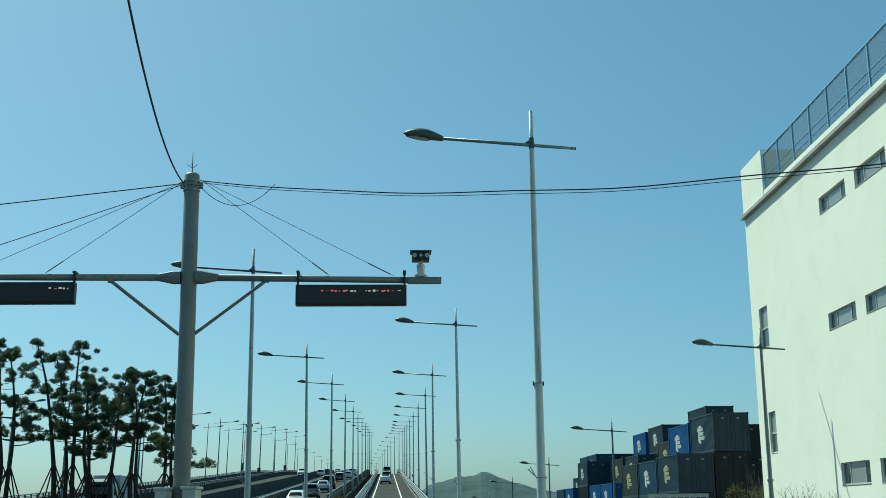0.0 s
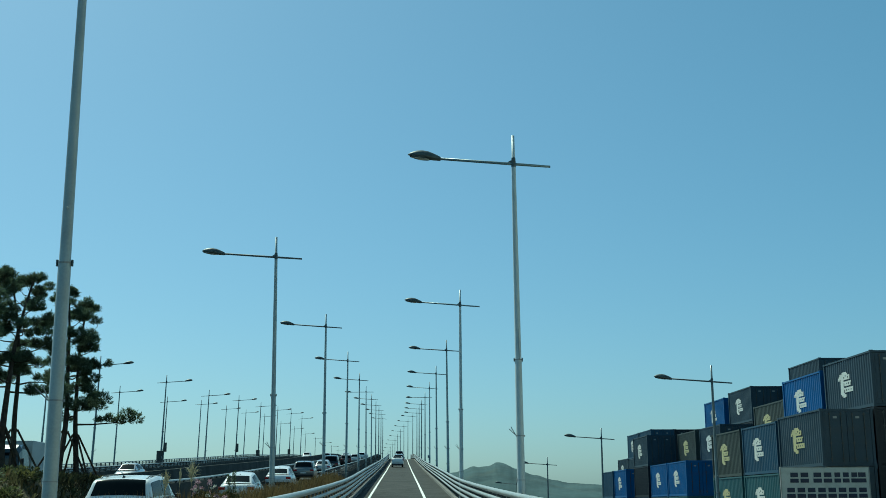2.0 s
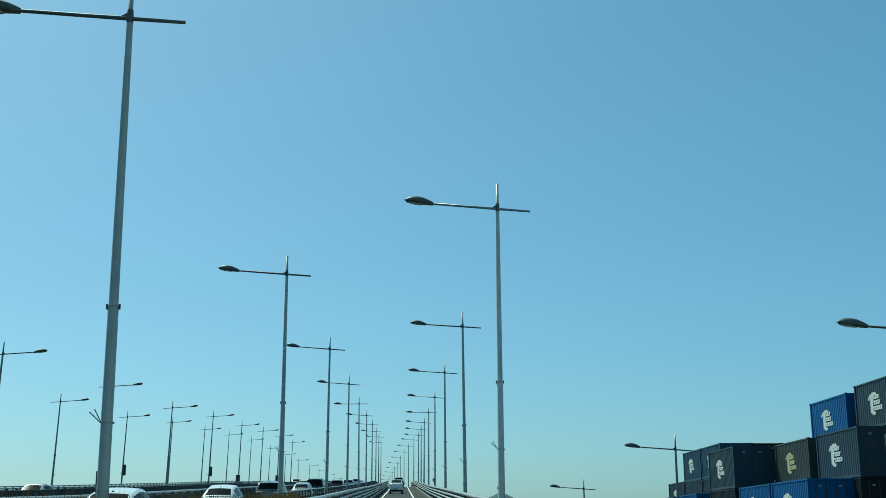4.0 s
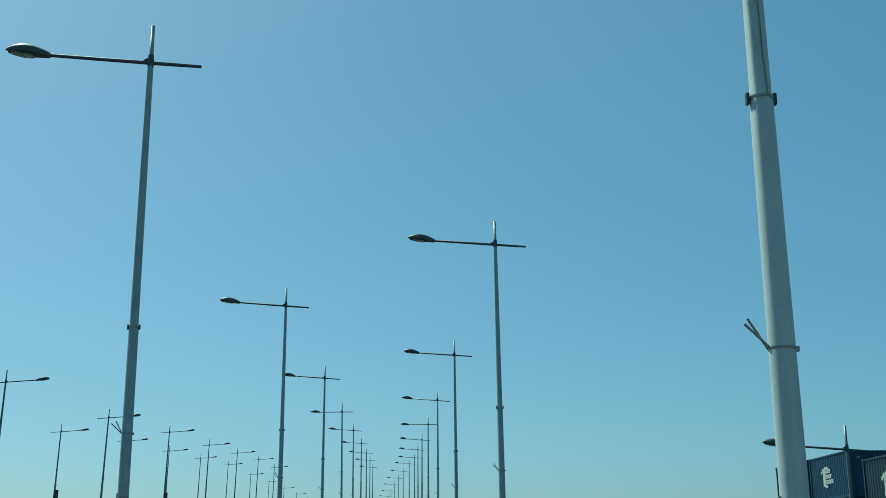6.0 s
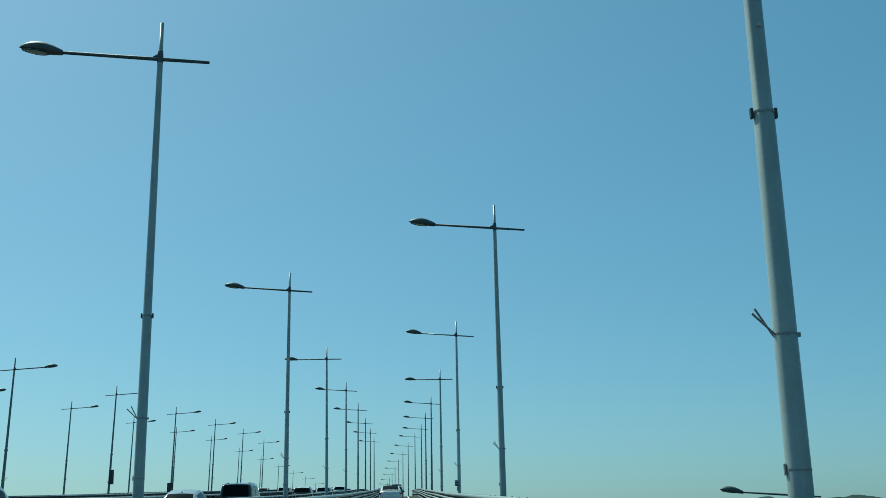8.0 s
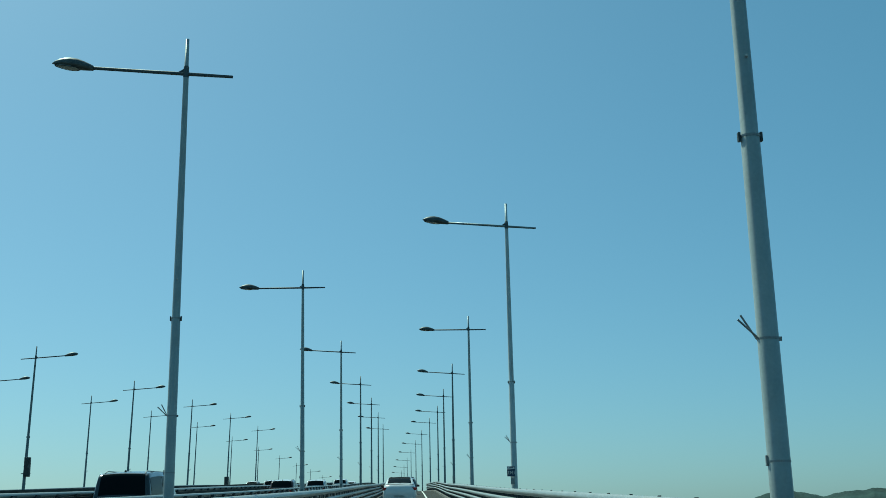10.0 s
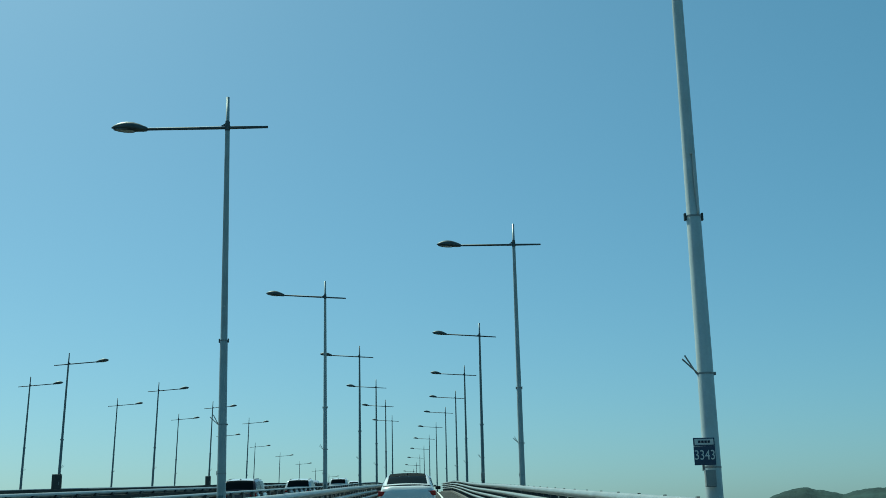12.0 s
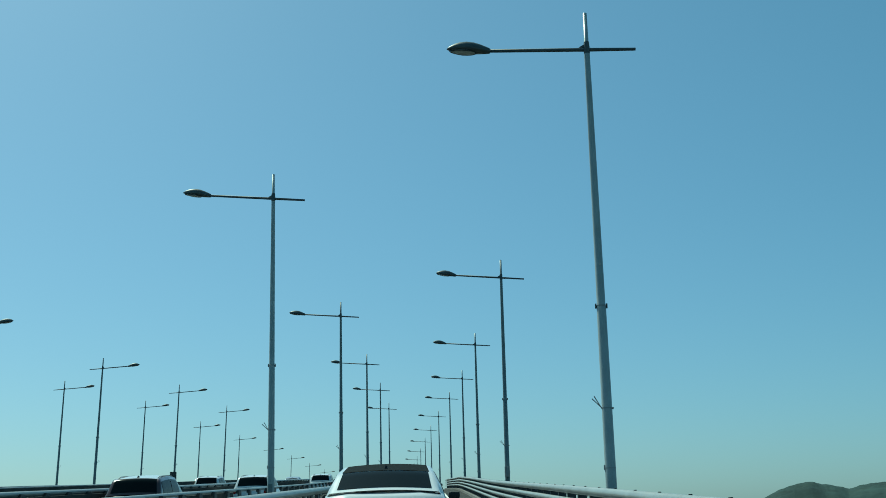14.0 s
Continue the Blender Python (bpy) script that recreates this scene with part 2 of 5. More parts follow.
def tube(bm, pts, radii, seg=10, caps=True):
    """A round tube along points; a radius for each."""
    rings = []
    pts = [Vector(p) for p in pts]
    up = None
    for i, p in enumerate(pts):
        d = (pts[min(i + 1, len(pts) - 1)] - pts[max(i - 1, 0)]).normalized()
        if up is None:
            a = Vector((1, 0, 0)) if abs(d.x) < 0.9 else Vector((0, 1, 0))
        else:
            a = up
        u = (a - d * a.dot(d)).normalized()
        up = u
        w = d.cross(u)
        r = radii if isinstance(radii, (int, float)) else radii[i]
        rings.append([bm.verts.new(p + (u * math.cos(k * math.tau / seg) + w * math.sin(k * math.tau / seg)) * r) for k in range(seg)])
    for a, b in zip(rings, rings[1:]):
        for k in range(seg):
            bm.faces.new((a[k], a[(k + 1) % seg], b[(k + 1) % seg], b[k]))
    if caps:
        bm.faces.new(rings[0][::-1])
        bm.faces.new(rings[-1])


def nb():
    return bmesh.new()


# ---------------------------------------------------------------- the line of the road
PROFILE = [(-140, 0.1), (-40, 0.1), (0, -0.05), (6.3, -0.2), (12.6, -0.33), (18.8, -0.43), (25, -0.51), (31, -0.56), (38, -0.54), (57, -0.04), (72, 0.43),
           (88, 0.99), (118, 2.4), (148, 3.76), (177.5, 5.1), (207, 6.54), (237, 7.94), (267, 9.47), (296, 10.86), (326, 12.0), (356, 12.8),
           (386, 13.3), (416, 13.6), (446, 13.72), (476, 13.78), (600, 13.5), (900, 11.5)]
_py = np.arange(-160.0, 920.0, 1.0)
_pz = np.interp(_py, [p[0] for p in PROFILE], [p[1] for p in PROFILE])
_k = np.exp(-0.5 * (np.arange(-18, 19) / 6.0) ** 2)
_pz = np.convolve(np.pad(_pz, 18, mode="edge"), _k / _k.sum(), "valid")


def zr(y):
    return float(np.interp(y, _py, _pz))


def xr(y):
    """How far the right-hand edge leans to the left where the ramp joins the bridge."""
    return -0.0355 * max(0.0, y - 310.0)


def steps(y0, y1, d):
    n = max(1, round((y1 - y0) / d))
    return [y0 + (y1 - y0) * i / n for i in range(n + 1)]


def ribbon(bm, ys, section, shift=xr, lift=0.0):
    """Sweeps a section of (x, z over the road) along the road."""
    rows = [[bm.verts.new((x + shift(y), y, zr(y) + z + lift)) for x, z in section] for y in ys]
    for a, b in zip(rows, rows[1:]):
        for i in range(len(section) - 1):
            bm.faces.new((a[i], a[i + 1], b[i + 1], b[i]))
    return rows


GROUND_Z = -1.2

# ---------------------------------------------------------------- ground, decks
bm = nb()
xs = [-3000, -800, -200, -60, -30, 10, 40, 120, 400, 1200, 3000]
ysg = [-800, -200, -60, 0, 40, 80, 120, 200, 400, 900, 2000, 4000]
g = [[bm.verts.new((x, y, GROUND_Z)) for x in xs] for y in ysg]
for a, b in zip(g, g[1:]):
    for i in range(len(xs) - 1):
        bm.faces.new((a[i], a[i + 1], b[i + 1], b[i]))
tagged(part("ground", bm, M["ground"]), "flat dusty port ground reaching to the horizon", "ground", kind="structure")


def deck(name, y0, y1, x0, x1, label, shift=xr, depth=1.2):
    bm = nb()
    ribbon(bm, steps(y0, y1, 4), [(x0, 0), (x1, 0)], shift)
    ob = tagged(part(name, bm, M["asphalt"]), label, "road", kind="structure")
    bm = nb()
    ribbon(bm, steps(y0, y1, 4), [(x1, -0.03), (x1 + 0.35, -0.03), (x1 + 0.35, -0.35), (x1 - 0.6, -0.6), (x1 - 1.2, -depth), (x0 + 1.2, -depth), (x0 + 0.6, -0.6), (x0 - 0.35, -0.35), (x0 - 0.35, -0.03), (x0, -0.03)], shift)
    part("deck_slab", bm, M["concrete"], ob)
    return ob


ramp = deck("road_ramp", -60, 900, -2.75, 3.45, "grey asphalt ramp lane climbing on to the bridge")
main_deck = deck("road_main", 88, 900, -26.6, -5.2, "wide asphalt bridge carriageway beside the ramp", lambda y: 0.0, 1.8)
deck("road_far_ramp", 88, 900, -35.2, -28.2, "asphalt ramp on the far side of the bridge", lambda y: -xr(y))
deck("road_side", -60, 92, -9.6, -5.2, "asphalt slip road beside the planted median", lambda y: 0.0, 0.6)


def line(parent, x, y0, y1, w=0.15, dash=0, gap=0):
    y = y0
    while y < y1:
        e = min(y + dash, y1) if dash else y1
        bm = nb()
        ribbon(bm, steps(y, e, 5), [(x - w / 2, 0.006), (x + w / 2, 0.006)], xr if parent is ramp else (lambda q: 0.0))
        part("road_marking", bm, M["line"], parent, "white painted lane line")
        y = e + gap if dash else y1


line(ramp, 1.55, -60, 540)
line(ramp, -1.65, -60, 540)
line(main_deck, -13.4, 100, 340, 0.12, 8, 12)
line(main_deck, -5.6, 90, 540)
line(main_deck, -15.4, 90, 540)


# ---------------------------------------------------------------- bridge railings
def rail_run(name, x, y0, y1, label, heights, rad, post_every=1.8, shift=xr, kerb=0.14, side=1):
    """A pipe railing on a low concrete kerb: each pipe and each post is a part."""
    e = thing(name, None, label, "railing", "bridge railings", "")
    ys = steps(y0, y1, 4)
    bm = nb()
    ribbon(bm, ys, [(x - 0.18, -0.02), (x - 0.16, kerb), (x + 0.16, kerb), (x + 0.18, -0.02)], shift)
    part("kerb" if kerb < 0.3 else "parapet", bm, M["concrete"] if kerb < 0.3 else M["parapet"], e, "stained concrete kerb, shade-dark in colour where tall")
    for h, r in zip(heights, rad):
        bm = nb()
        tube(bm, [(x + shift(y), y, zr(y) + h) for y in ys], r, 10)
        part("pipe", bm, M["rail"], e, smooth=True)
    bm = nb()
    top = heights[-1]
    for sx, z0, z1 in ((0, 0.0, top * 0.55), (0.02, top * 0.5, top - 0.04)):
        deep, half = (0.24, 0.07) if side > 0 and kerb < 0.3 else (0.11, 0.20)
        box(bm, *sorted((side * (0.06 + sx), side * (deep + sx))), -half, half, z0 + (kerb - 0.01 if z0 == 0 else 0), max(z1, kerb + 0.02))
    box(bm, *sorted((side * 0.02, side * 0.14)), -0.10, 0.10, kerb, kerb + 0.03)
    box(bm, *sorted((side * 0.03, side * 0.13)), -0.16, 0.16, top - 0.10, top - 0.005)
    if side > 0 and kerb < 0.3:
        box(bm, -0.015, 0.02, -0.03, 0.03, top + rad[-1] - 0.012, top + rad[-1] + 0.008)
    post = part("post", bm, M["rail_post"], e, "dark steel rail post")
    post.matrix_basis = pose(x + shift(y0 + 0.4), y0 + 0.4, zr(y0 + 0.4))
    y = y0 + 0.4 + post_every
    n = 0
    while y < y1 and n < 170:
        child("post", post.data, e, pose(x + shift(y), y, zr(y)))
        y += post_every
        n += 1
    return e


RH, RR = (0.45, 0.69, 0.93, 1.19), (0.068, 0.068, 0.072, 0.082)
rail_run("ramp_railing", 3.25, 24, 330, "grey four-pipe steel railing along the ramp edge", (0.45, 0.69, 0.92, 1.16), RR)
rail_run("ramp_railing", -2.6, 46, 330, "grey four-pipe steel railing with a blunt rounded end", RH, (0.065, 0.065, 0.068, 0.088), side=-1)
rail_run("bridge_railing", -5.35, 104, 345, "grey pipe railing with dark posts on the bridge edge", (0.62, 0.92, 1.22), (0.042, 0.042, 0.052), 2.0, lambda y: 0.0, 0.4)
rail_run("bridge_railing", -10.3, 66, 345, "dark shade-toned concrete parapet with pipe rails dividing bridge lanes", (1.28,), (0.075,), 2.0, lambda y: 0.0, 1.19)
rail_run("bridge_railing", -26.4, 92, 345, "grey pipe railing with dark posts on the far bridge edge", (0.95, 1.08, 1.25), (0.04, 0.04, 0.06), 2.0, lambda y: 0.0, 0.85)
rail_run("bridge_railing", -34.4, 92, 345, "grey pipe railing on the outermost bridge edge", (0.95, 1.08, 1.25), (0.04, 0.04, 0.06), 2.0, lambda y: -xr(y), 0.85)
# median barrier
bm = nb()
ribbon(bm, steps(90, 540, 4), [(-16.3, 0), (-16.2, 0.35), (-16.1, 1.40), (-15.9, 1.40), (-15.8, 0.35), (-15.7, 0)], lambda y: 0.0)
tagged(part("median_barrier", bm, M["parapet"]), "stained concrete median barrier with shade in its dark colour", "barrier", kind="structure")

# ---------------------------------------------------------------- street lamps
LAMP_H = 11.4


def street_lamp(label, tilt, paint="pole"):
    e = thing("street_lamp", None, label, "street lamp", "street lamps", "")
    bm = nb()
    zs = [-0.6, 0.9, 0.92, 4.88, 4.9, 7.5, LAMP_H - 1.0, LAMP_H - 0.72, LAMP_H - 0.70, LAMP_H]
    rs = [0.120, 0.117, 0.113, 0.098, 0.090, 0.078, 0.062, 0.062, 0.050, 0.044]
    tube(bm, [(0, 0, z) for z in zs], rs, 14)
    part("pole", bm, M[paint], e, smooth=True)
    bm = nb()
    box(bm, -0.2, 0.2, -0.2, 0.2, -0.02, 0.02, 0.004)
    for a in (-0.15, 0.15):
        for b in (-0.15, 0.15):
            tube(bm, [(a, b, 0.02), (a, b, 0.07)], 0.018, 6)
    part("base_plate", bm, M["steel"], e, "bolted steel base plate")
    bm = nb()
    tube(bm, [(0, 0, 4.86), (0, 0, 4.885)], 0.104, 14)
    part("collar", bm, M["steel"], e, "thin steel strap collar")
    for sx in (-1, 1):
        bm = nb()
        box(bm, *sorted((sx * 0.100, sx * 0.128)), -0.025, 0.025, 4.82, 4.92, 0.006)
        part("lug", bm, M["lamp_dark"], e, "dark bolted lug")
    if paint == "pole_pale":
        bm = nb()
        tube(bm, [(0.03, -0.10, 4.88), (0.045, -0.098, 4.93), (0.03, -0.102, 5.2), (0.028, -0.098, 5.70), (0.028, -0.082, 5.74)], [0.012, 0.013, 0.013, 0.014, 0.018], 8)
        part("conduit", bm, M["white_box"], e, "thin pale cable conduit", smooth=True)
    bm = nb()
    zf = 2.77
    tube(bm, [(0, 0, zf - 0.012), (0, 0, zf + 0.012)], 0.110, 12)
    tube(bm, [(-0.10, -0.03, zf), (-0.30, -0.05, zf + 0.19)], [0.010, 0.011], 6)
    tube(bm, [(-0.10, 0.03, zf), (-0.24, 0.05, zf + 0.25)], [0.010, 0.011], 6)
    box(bm, 0.10, 0.135, -0.015, 0.015, zf - 0.02, zf + 0.02)
    part("flag_bracket", bm, M["steel"], e, "forked flag holder strapped to the pole")
    bm = nb()
    tube(bm, [(0, 0, 1.57), (0, 0, 1.59)], 0.1145, 14)
    box(bm, -0.128, -0.108, -0.015, 0.015, 1.54, 1.64, 0.004)
    part("strap", bm, M["steel"], e, "thin strap with a small tab")
    bm = nb()
    bmesh.ops.create_icosphere(bm, subdivisions=1, radius=0.022, matrix=Matrix.Translation((0.012, -0.092, 5.73)))
    part("stud", bm, M["white_box"], e, "small white stud")
    bm = nb()
    box(bm, -0.07, 0.07, -0.135, -0.10, 0.55, 1.05, 0.012)
    part("access_door", bm, M["pole"], e)
    za = LAMP_H - 0.855
    bm = nb()
    tube(bm, [(1.05, 0, za - tilt * 1.05), (0, 0, za), (-2.22, 0, za + tilt * 2.22)], [0.033, 0.042, 0.037], 10)
    part("arm", bm, M["arm_pale" if paint == "pole_pale" else "arm"], e, "slim painted arm", smooth=True)
    bm = nb()
    tube(bm, [(1.05, 0, za - tilt * 1.05), (1.065, 0, za - tilt * 1.065)], [0.036, 0.030], 10)
    part("end_cap", bm, M["lamp_dark"], e)
    bm = nb()
    tube(bm, [(0, 0, za - 0.12), (0, 0, za - 0.06), (0, 0, za + 0.06), (0, 0, za + 0.17), (0, 0, za + 0.19)], [0.058, 0.068, 0.066, 0.060, 0.050], 14)
    fin = [bm.verts.new(p) for p in ((-0.06, -0.012, za + 0.05), (-0.17, -0.012, za + 0.055), (-0.06, -0.012, za + 0.12), (-0.06, 0.012, za + 0.05), (-0.17, 0.012, za + 0.055), (-0.06, 0.012, za + 0.12))]
    for f in ((0, 1, 2), (5, 4, 3), (0, 3, 4, 1), (1, 4, 5, 2), (2, 5, 3, 0)):
        bm.faces.new([fin[k] for k in f])
    part("arm_clamp", bm, M["arm"], e, "dark clamp with a small gusset")
    # luminaire: leaf-shaped shell rising to a pointed tip, arched above and flat below
    rise = tilt + 0.055

    def at(along):
        return -2.10 - along, za + tilt * 2.10 + rise * along

    bm = nb()
    rings = []
    prof = [(0.0, 0.045, 0.046, 0.048), (0.03, 0.068, 0.066, 0.062), (0.10, 0.092, 0.094, 0.066), (0.22, 0.128, 0.138, 0.068), (0.36, 0.160, 0.176, 0.068), (0.52, 0.175, 0.186, 0.066), (0.66, 0.158, 0.166, 0.060), (0.78, 0.118, 0.124, 0.046), (0.88, 0.068, 0.072, 0.028), (0.95, 0.012, 0.012, 0.008)]
    for along, hw, up, dn in prof:
        x, z = at(along)
        ring = []
        for k in range(16):
            a = k * math.tau / 16
            yy, zz = math.cos(a) * hw, math.sin(a)
            ring.append(bm.verts.new((x, yy, z + (zz * up if zz > 0 else zz * dn))))
        rings.append(ring)
    for a, b in zip(rings, rings[1:]):
        for k in range(16):
            bm.faces.new((a[k], a[(k + 1) % 16], b[(k + 1) % 16], b[k]))
    bm.faces.new(rings[0][::-1]); bm.faces.new(rings[-1])
    head = part("luminaire", bm, M["lamp_shell"], e, "grey leaf-shaped lamp head", smooth=True)
    bm = nb()
    rows = []
    for c, depth in ((1.0, 0.046), (0.98, 0.072), (0.6, 0.080)):
        row = []
        for k in range(20):
            a = k * math.tau / 20
            x, z = at(0.60 + math.cos(a) * 0.27 * c)
            row.append(bm.verts.new((x, math.sin(a) * 0.125 * c * (1.0 - 0.18 * math.cos(a)), z - depth + 0.02 * max(0.0, math.cos(a)))))
        rows.append(row)
    for a, b in zip(rows, rows[1:]):
        for k in range(20):
            bm.faces.new((a[k], a[(k + 1) % 20], b[(k + 1) % 20], b[k]))
    bm.faces.new(rows[-1])
    part("lens", bm, M["lamp_glass"], head, "cloudy flush glass lens", smooth=True)
    bm = nb()
    loop = []
    for k in range(21):
        a = k * math.tau / 20
        x, z = at(0.60 + math.cos(a) * 0.285)
        loop.append((x, math.sin(a) * 0.132 * (1.0 - 0.18 * math.cos(a)), z - 0.064 + 0.02 * max(0.0, math.cos(a))))
    tube(bm, loop, 0.011, 6, False)
    part("lens_rim", bm, M["lamp_dark"], head, "dark rim round the lens")
    return e


pale_lamp = street_lamp("tall pale street lamp with a sun-bleached pole", 0.075, "pole_pale")
first_lamp = street_lamp("tall grey street lamp with one arm beside the ramp", 0.072)
mid_lamp = street_lamp("tall weathered grey street lamp with one arm beside the ramp", 0.072, "pole_mid")
level_lamp = street_lamp("tall grey street lamp with a level arm", 0.004, "pole_mid")
R_Y = [26.38, 57.23, 87.82, 118.02, 147.85, 177.42, 207.16, 236.9, 266.66, 296.46] + [326.3 + 29.93 * i for i in range(10)]
R_X = [3.41, 3.41, 3.37, 3.83, 3.86, 3.865, 3.88, 3.86, 3.88, 3.83]
R_T = [10.77, 11.36, 12.39, 13.8, 15.16, 16.50, 17.94, 19.34, 20.87, 22.26, 23.42, 24.18, 24.72, 25.03, 25.12, 25.18, 25.2, 25.2, 25.1, 25.0]
R_T = [t + (0.25 if i > 9 else 0.0) for i, t in enumerate(R_T)]
R_LEAN = {1: 0.36, 3: 0.50, 4: 0.22, 7: -0.2}
for i, y in enumerate(R_Y):
    x = R_X[i] if i < len(R_X) else 3.75 + xr(y)
    lean = R_LEAN.get(i, 0.0)               # degrees by which a pole leans to the left
    m = pose(x + 0.02 + 0.11 * lean, y, R_T[i] - LAMP_H, 0, -lean, 0)
    if i == 0:
        pale_lamp.matrix_basis = m
    elif i == 6:
        level_lamp.matrix_basis = m
    elif i == 7:
        first_lamp.matrix_basis = m
    elif i == 3:
        mid_lamp.matrix_basis = m
    else:
        copy_thing(pale_lamp if i < 3 or i == 5 else mid_lamp if i < 6 else first_lamp, m)
L_Y = [42.65, 72.23, 101.84, 131.61, 161.57, 191.58, 221.6, 251.62, 281.63, 311.63, 341.65]
L_X = [-4.985, -4.97, -4.83, -4.73, -4.71, -4.78, -4.77, -4.68, -4.66, -4.7, -4.72]
L_T = [11.08, 11.75, 13.28, 14.59, 15.93, 17.35, 18.93, 20.39, 21.78, 23.14, 24.19]
L_LEAN = {1: 0.45, 3: -0.22, 4: -0.2, 5: 0.40, 6: 0.15}
for i, (x, y, t) in enumerate(zip(L_X, L_Y, L_T)):
    lean = L_LEAN.get(i, 0.0)
    tagged(copy_thing(level_lamp if i == 5 else mid_lamp if i < 7 else first_lamp, pose(x + 0.11 * lean, y, t - LAMP_H, 0, -lean, 0)), "tall grey street lamp between ramp and bridge")



# the far rows: arms to the right, the poles bent a little towards them
FAR_LEAN = 1.6
IN_Y, IN_T = (102.50, 132.20, 161.85, 191.50, 221.20, 250.80, 280.40, 310.10, 339.70), (12.87, 14.27, 15.72, 16.84, 18.74, 20.13, 21.74, 23.21, 24.09)
OUT_Y, OUT_T = (115.40, 146.40, 177.50, 208.60, 239.60, 270.70, 301.70, 332.80), (13.12, 14.57, 16.02, 17.43, 19.61, 21.19, 22.78, 24.16)
far_lamp = street_lamp("street lamp with its arm over the bridge carriageway", 0.095)


def far_row(x, y, top, label):
    m = pose(x - 0.32, y, top - LAMP_H, 0, -FAR_LEAN, 180)
    if not far_row.placed:
        far_row.placed = True
        far_lamp.matrix_basis = m
        return tagged(far_lamp, label)
    return tagged(copy_thing(far_lamp, m), label)


far_row.placed = False
for i in range(1, 10):
    y = 72.9 + 29.65 * i
    far_row(-27.3 + 0.005 * (y - 130), y, float(np.interp(y, IN_Y, IN_T)), "street lamp with its arm over the bridge carriageway")
for i in range(16):
    y = 115.4 + 31.05 * i
    far_row(-36.2 - xr(y), y, float(np.interp(y, OUT_Y, OUT_T)) if y < 333 else zr(y) + 11.45, "street lamp on the outer edge of the far ramp")
for x, y, t in ((16.28, 49.8, 9.12), (16.4, 85.3, 7.94), (16.5, 120.4, 6.9), (16.4, 155.5, 5.95), (16.4, 190.5, 4.4), (16.4, 225.0, 3.4)):
    tagged(copy_thing(first_lamp, pose(x, y, t - LAMP_H)), "street lamp on the port road below the ramp")

# ---------------------------------------------------------------- sign gantry
GX, GY = -3.85, 22.3
gantry = thing("sign_gantry", pose(GX, GY, 0), "grey steel cantilever gantry carrying message signs and a camera", "gantry")
bm = nb()
tube(bm, [(0.02, 0, GROUND_Z - 0.1), (0.02, 0, 4.0), (0, 0, 7.94), (0, 0, 7.98)], [0.165, 0.158, 0.148, 0.12], 16)
part("pole", bm, M["gantry"], gantry, smooth=True)
bm = nb()
for z in (7.62, 7.72, 7.80):
    tube(bm, [(0, 0, z), (0, 0, z + 0.03)], 0.165, 14)
for a in (-0.17, 0.17):
    box(bm, a - 0.05, a + 0.05, -0.05, 0.05, 7.68, 7.80, 0.01)
part("cable_clamp", bm, M["steel"], gantry, "steel straps with cable clamps")
bm = nb()
tube(bm, [(0, 0, 7.95), (0, 0, 8.42)], [0.014, 0.006], 6)
for a in range(4):
    c, s = math.cos(a * 1.57), math.sin(a * 1.57)
    tube(bm, [(0, 0, 8.10), (0.10 * c, 0.10 * s, 8.17)], 0.006, 5)
part("lightning_rod", bm, M["steel"], gantry)
for s in (-1, 1):
    bm = nb()
    tube(bm, [(s * 0.14, -0.02, 5.89), (s * 0.28, -0.02, 5.89), (s * 0.58, -0.02, 5.89)], [0.135, 0.135, 0.07], 8)
    part("arm_joint", bm, M["gantry"], gantry, "bolted tapered arm joint")
bm = nb()
tube(bm, [(0.5, 0, 5.89), (2.6, 0, 5.86), (4.3, 0, 5.83)], [0.070, 0.066, 0.064], 12)
part("arm", bm, M["gantry"], gantry, smooth=True)
bm = nb()
tube(bm, [(-0.5, 0, 5.89), (-7.5, 0, 5.93)], [0.070, 0.062], 12)
part("arm", bm, M["gantry"], gantry, smooth=True)
bm = nb()
box(bm, 4.25, 4.90, -0.075, 0.075, 5.765, 5.885, 0.006)
part("arm_end", bm, M["gantry"], gantry, "square hollow end piece of the arm")
for s, xa, xb in ((1, 1.50, 0.14), (-1, -1.48, -0.14)):
    bm = nb()
    tube(bm, [(xa, 0, 5.83), (xb, 0, 4.78)], 0.034, 8)
    box(bm, xa - 0.05, xa + 0.05, -0.03, 0.03, 5.79, 5.85)
    part("brace", bm, M["gantry"], gantry, smooth=False)
# stay wires with turnbuckles
for x, z in ((2.72, 5.93), (3.97, 5.92), (-2.74, 5.98), (-4.15, 5.99)):
    bm = nb()
    s = 1 if x > 0 else -1
    a, b = Vector((s * 0.17, 0, 7.86 if s > 0 else 7.82)), Vector((x, 0, z))
    tube(bm, [a, b], 0.006, 5)
    tube(bm, [a.lerp(b, 0.87), a.lerp(b, 0.985)], 0.013, 6)
    part("stay_wire", bm, M["steel"], gantry)


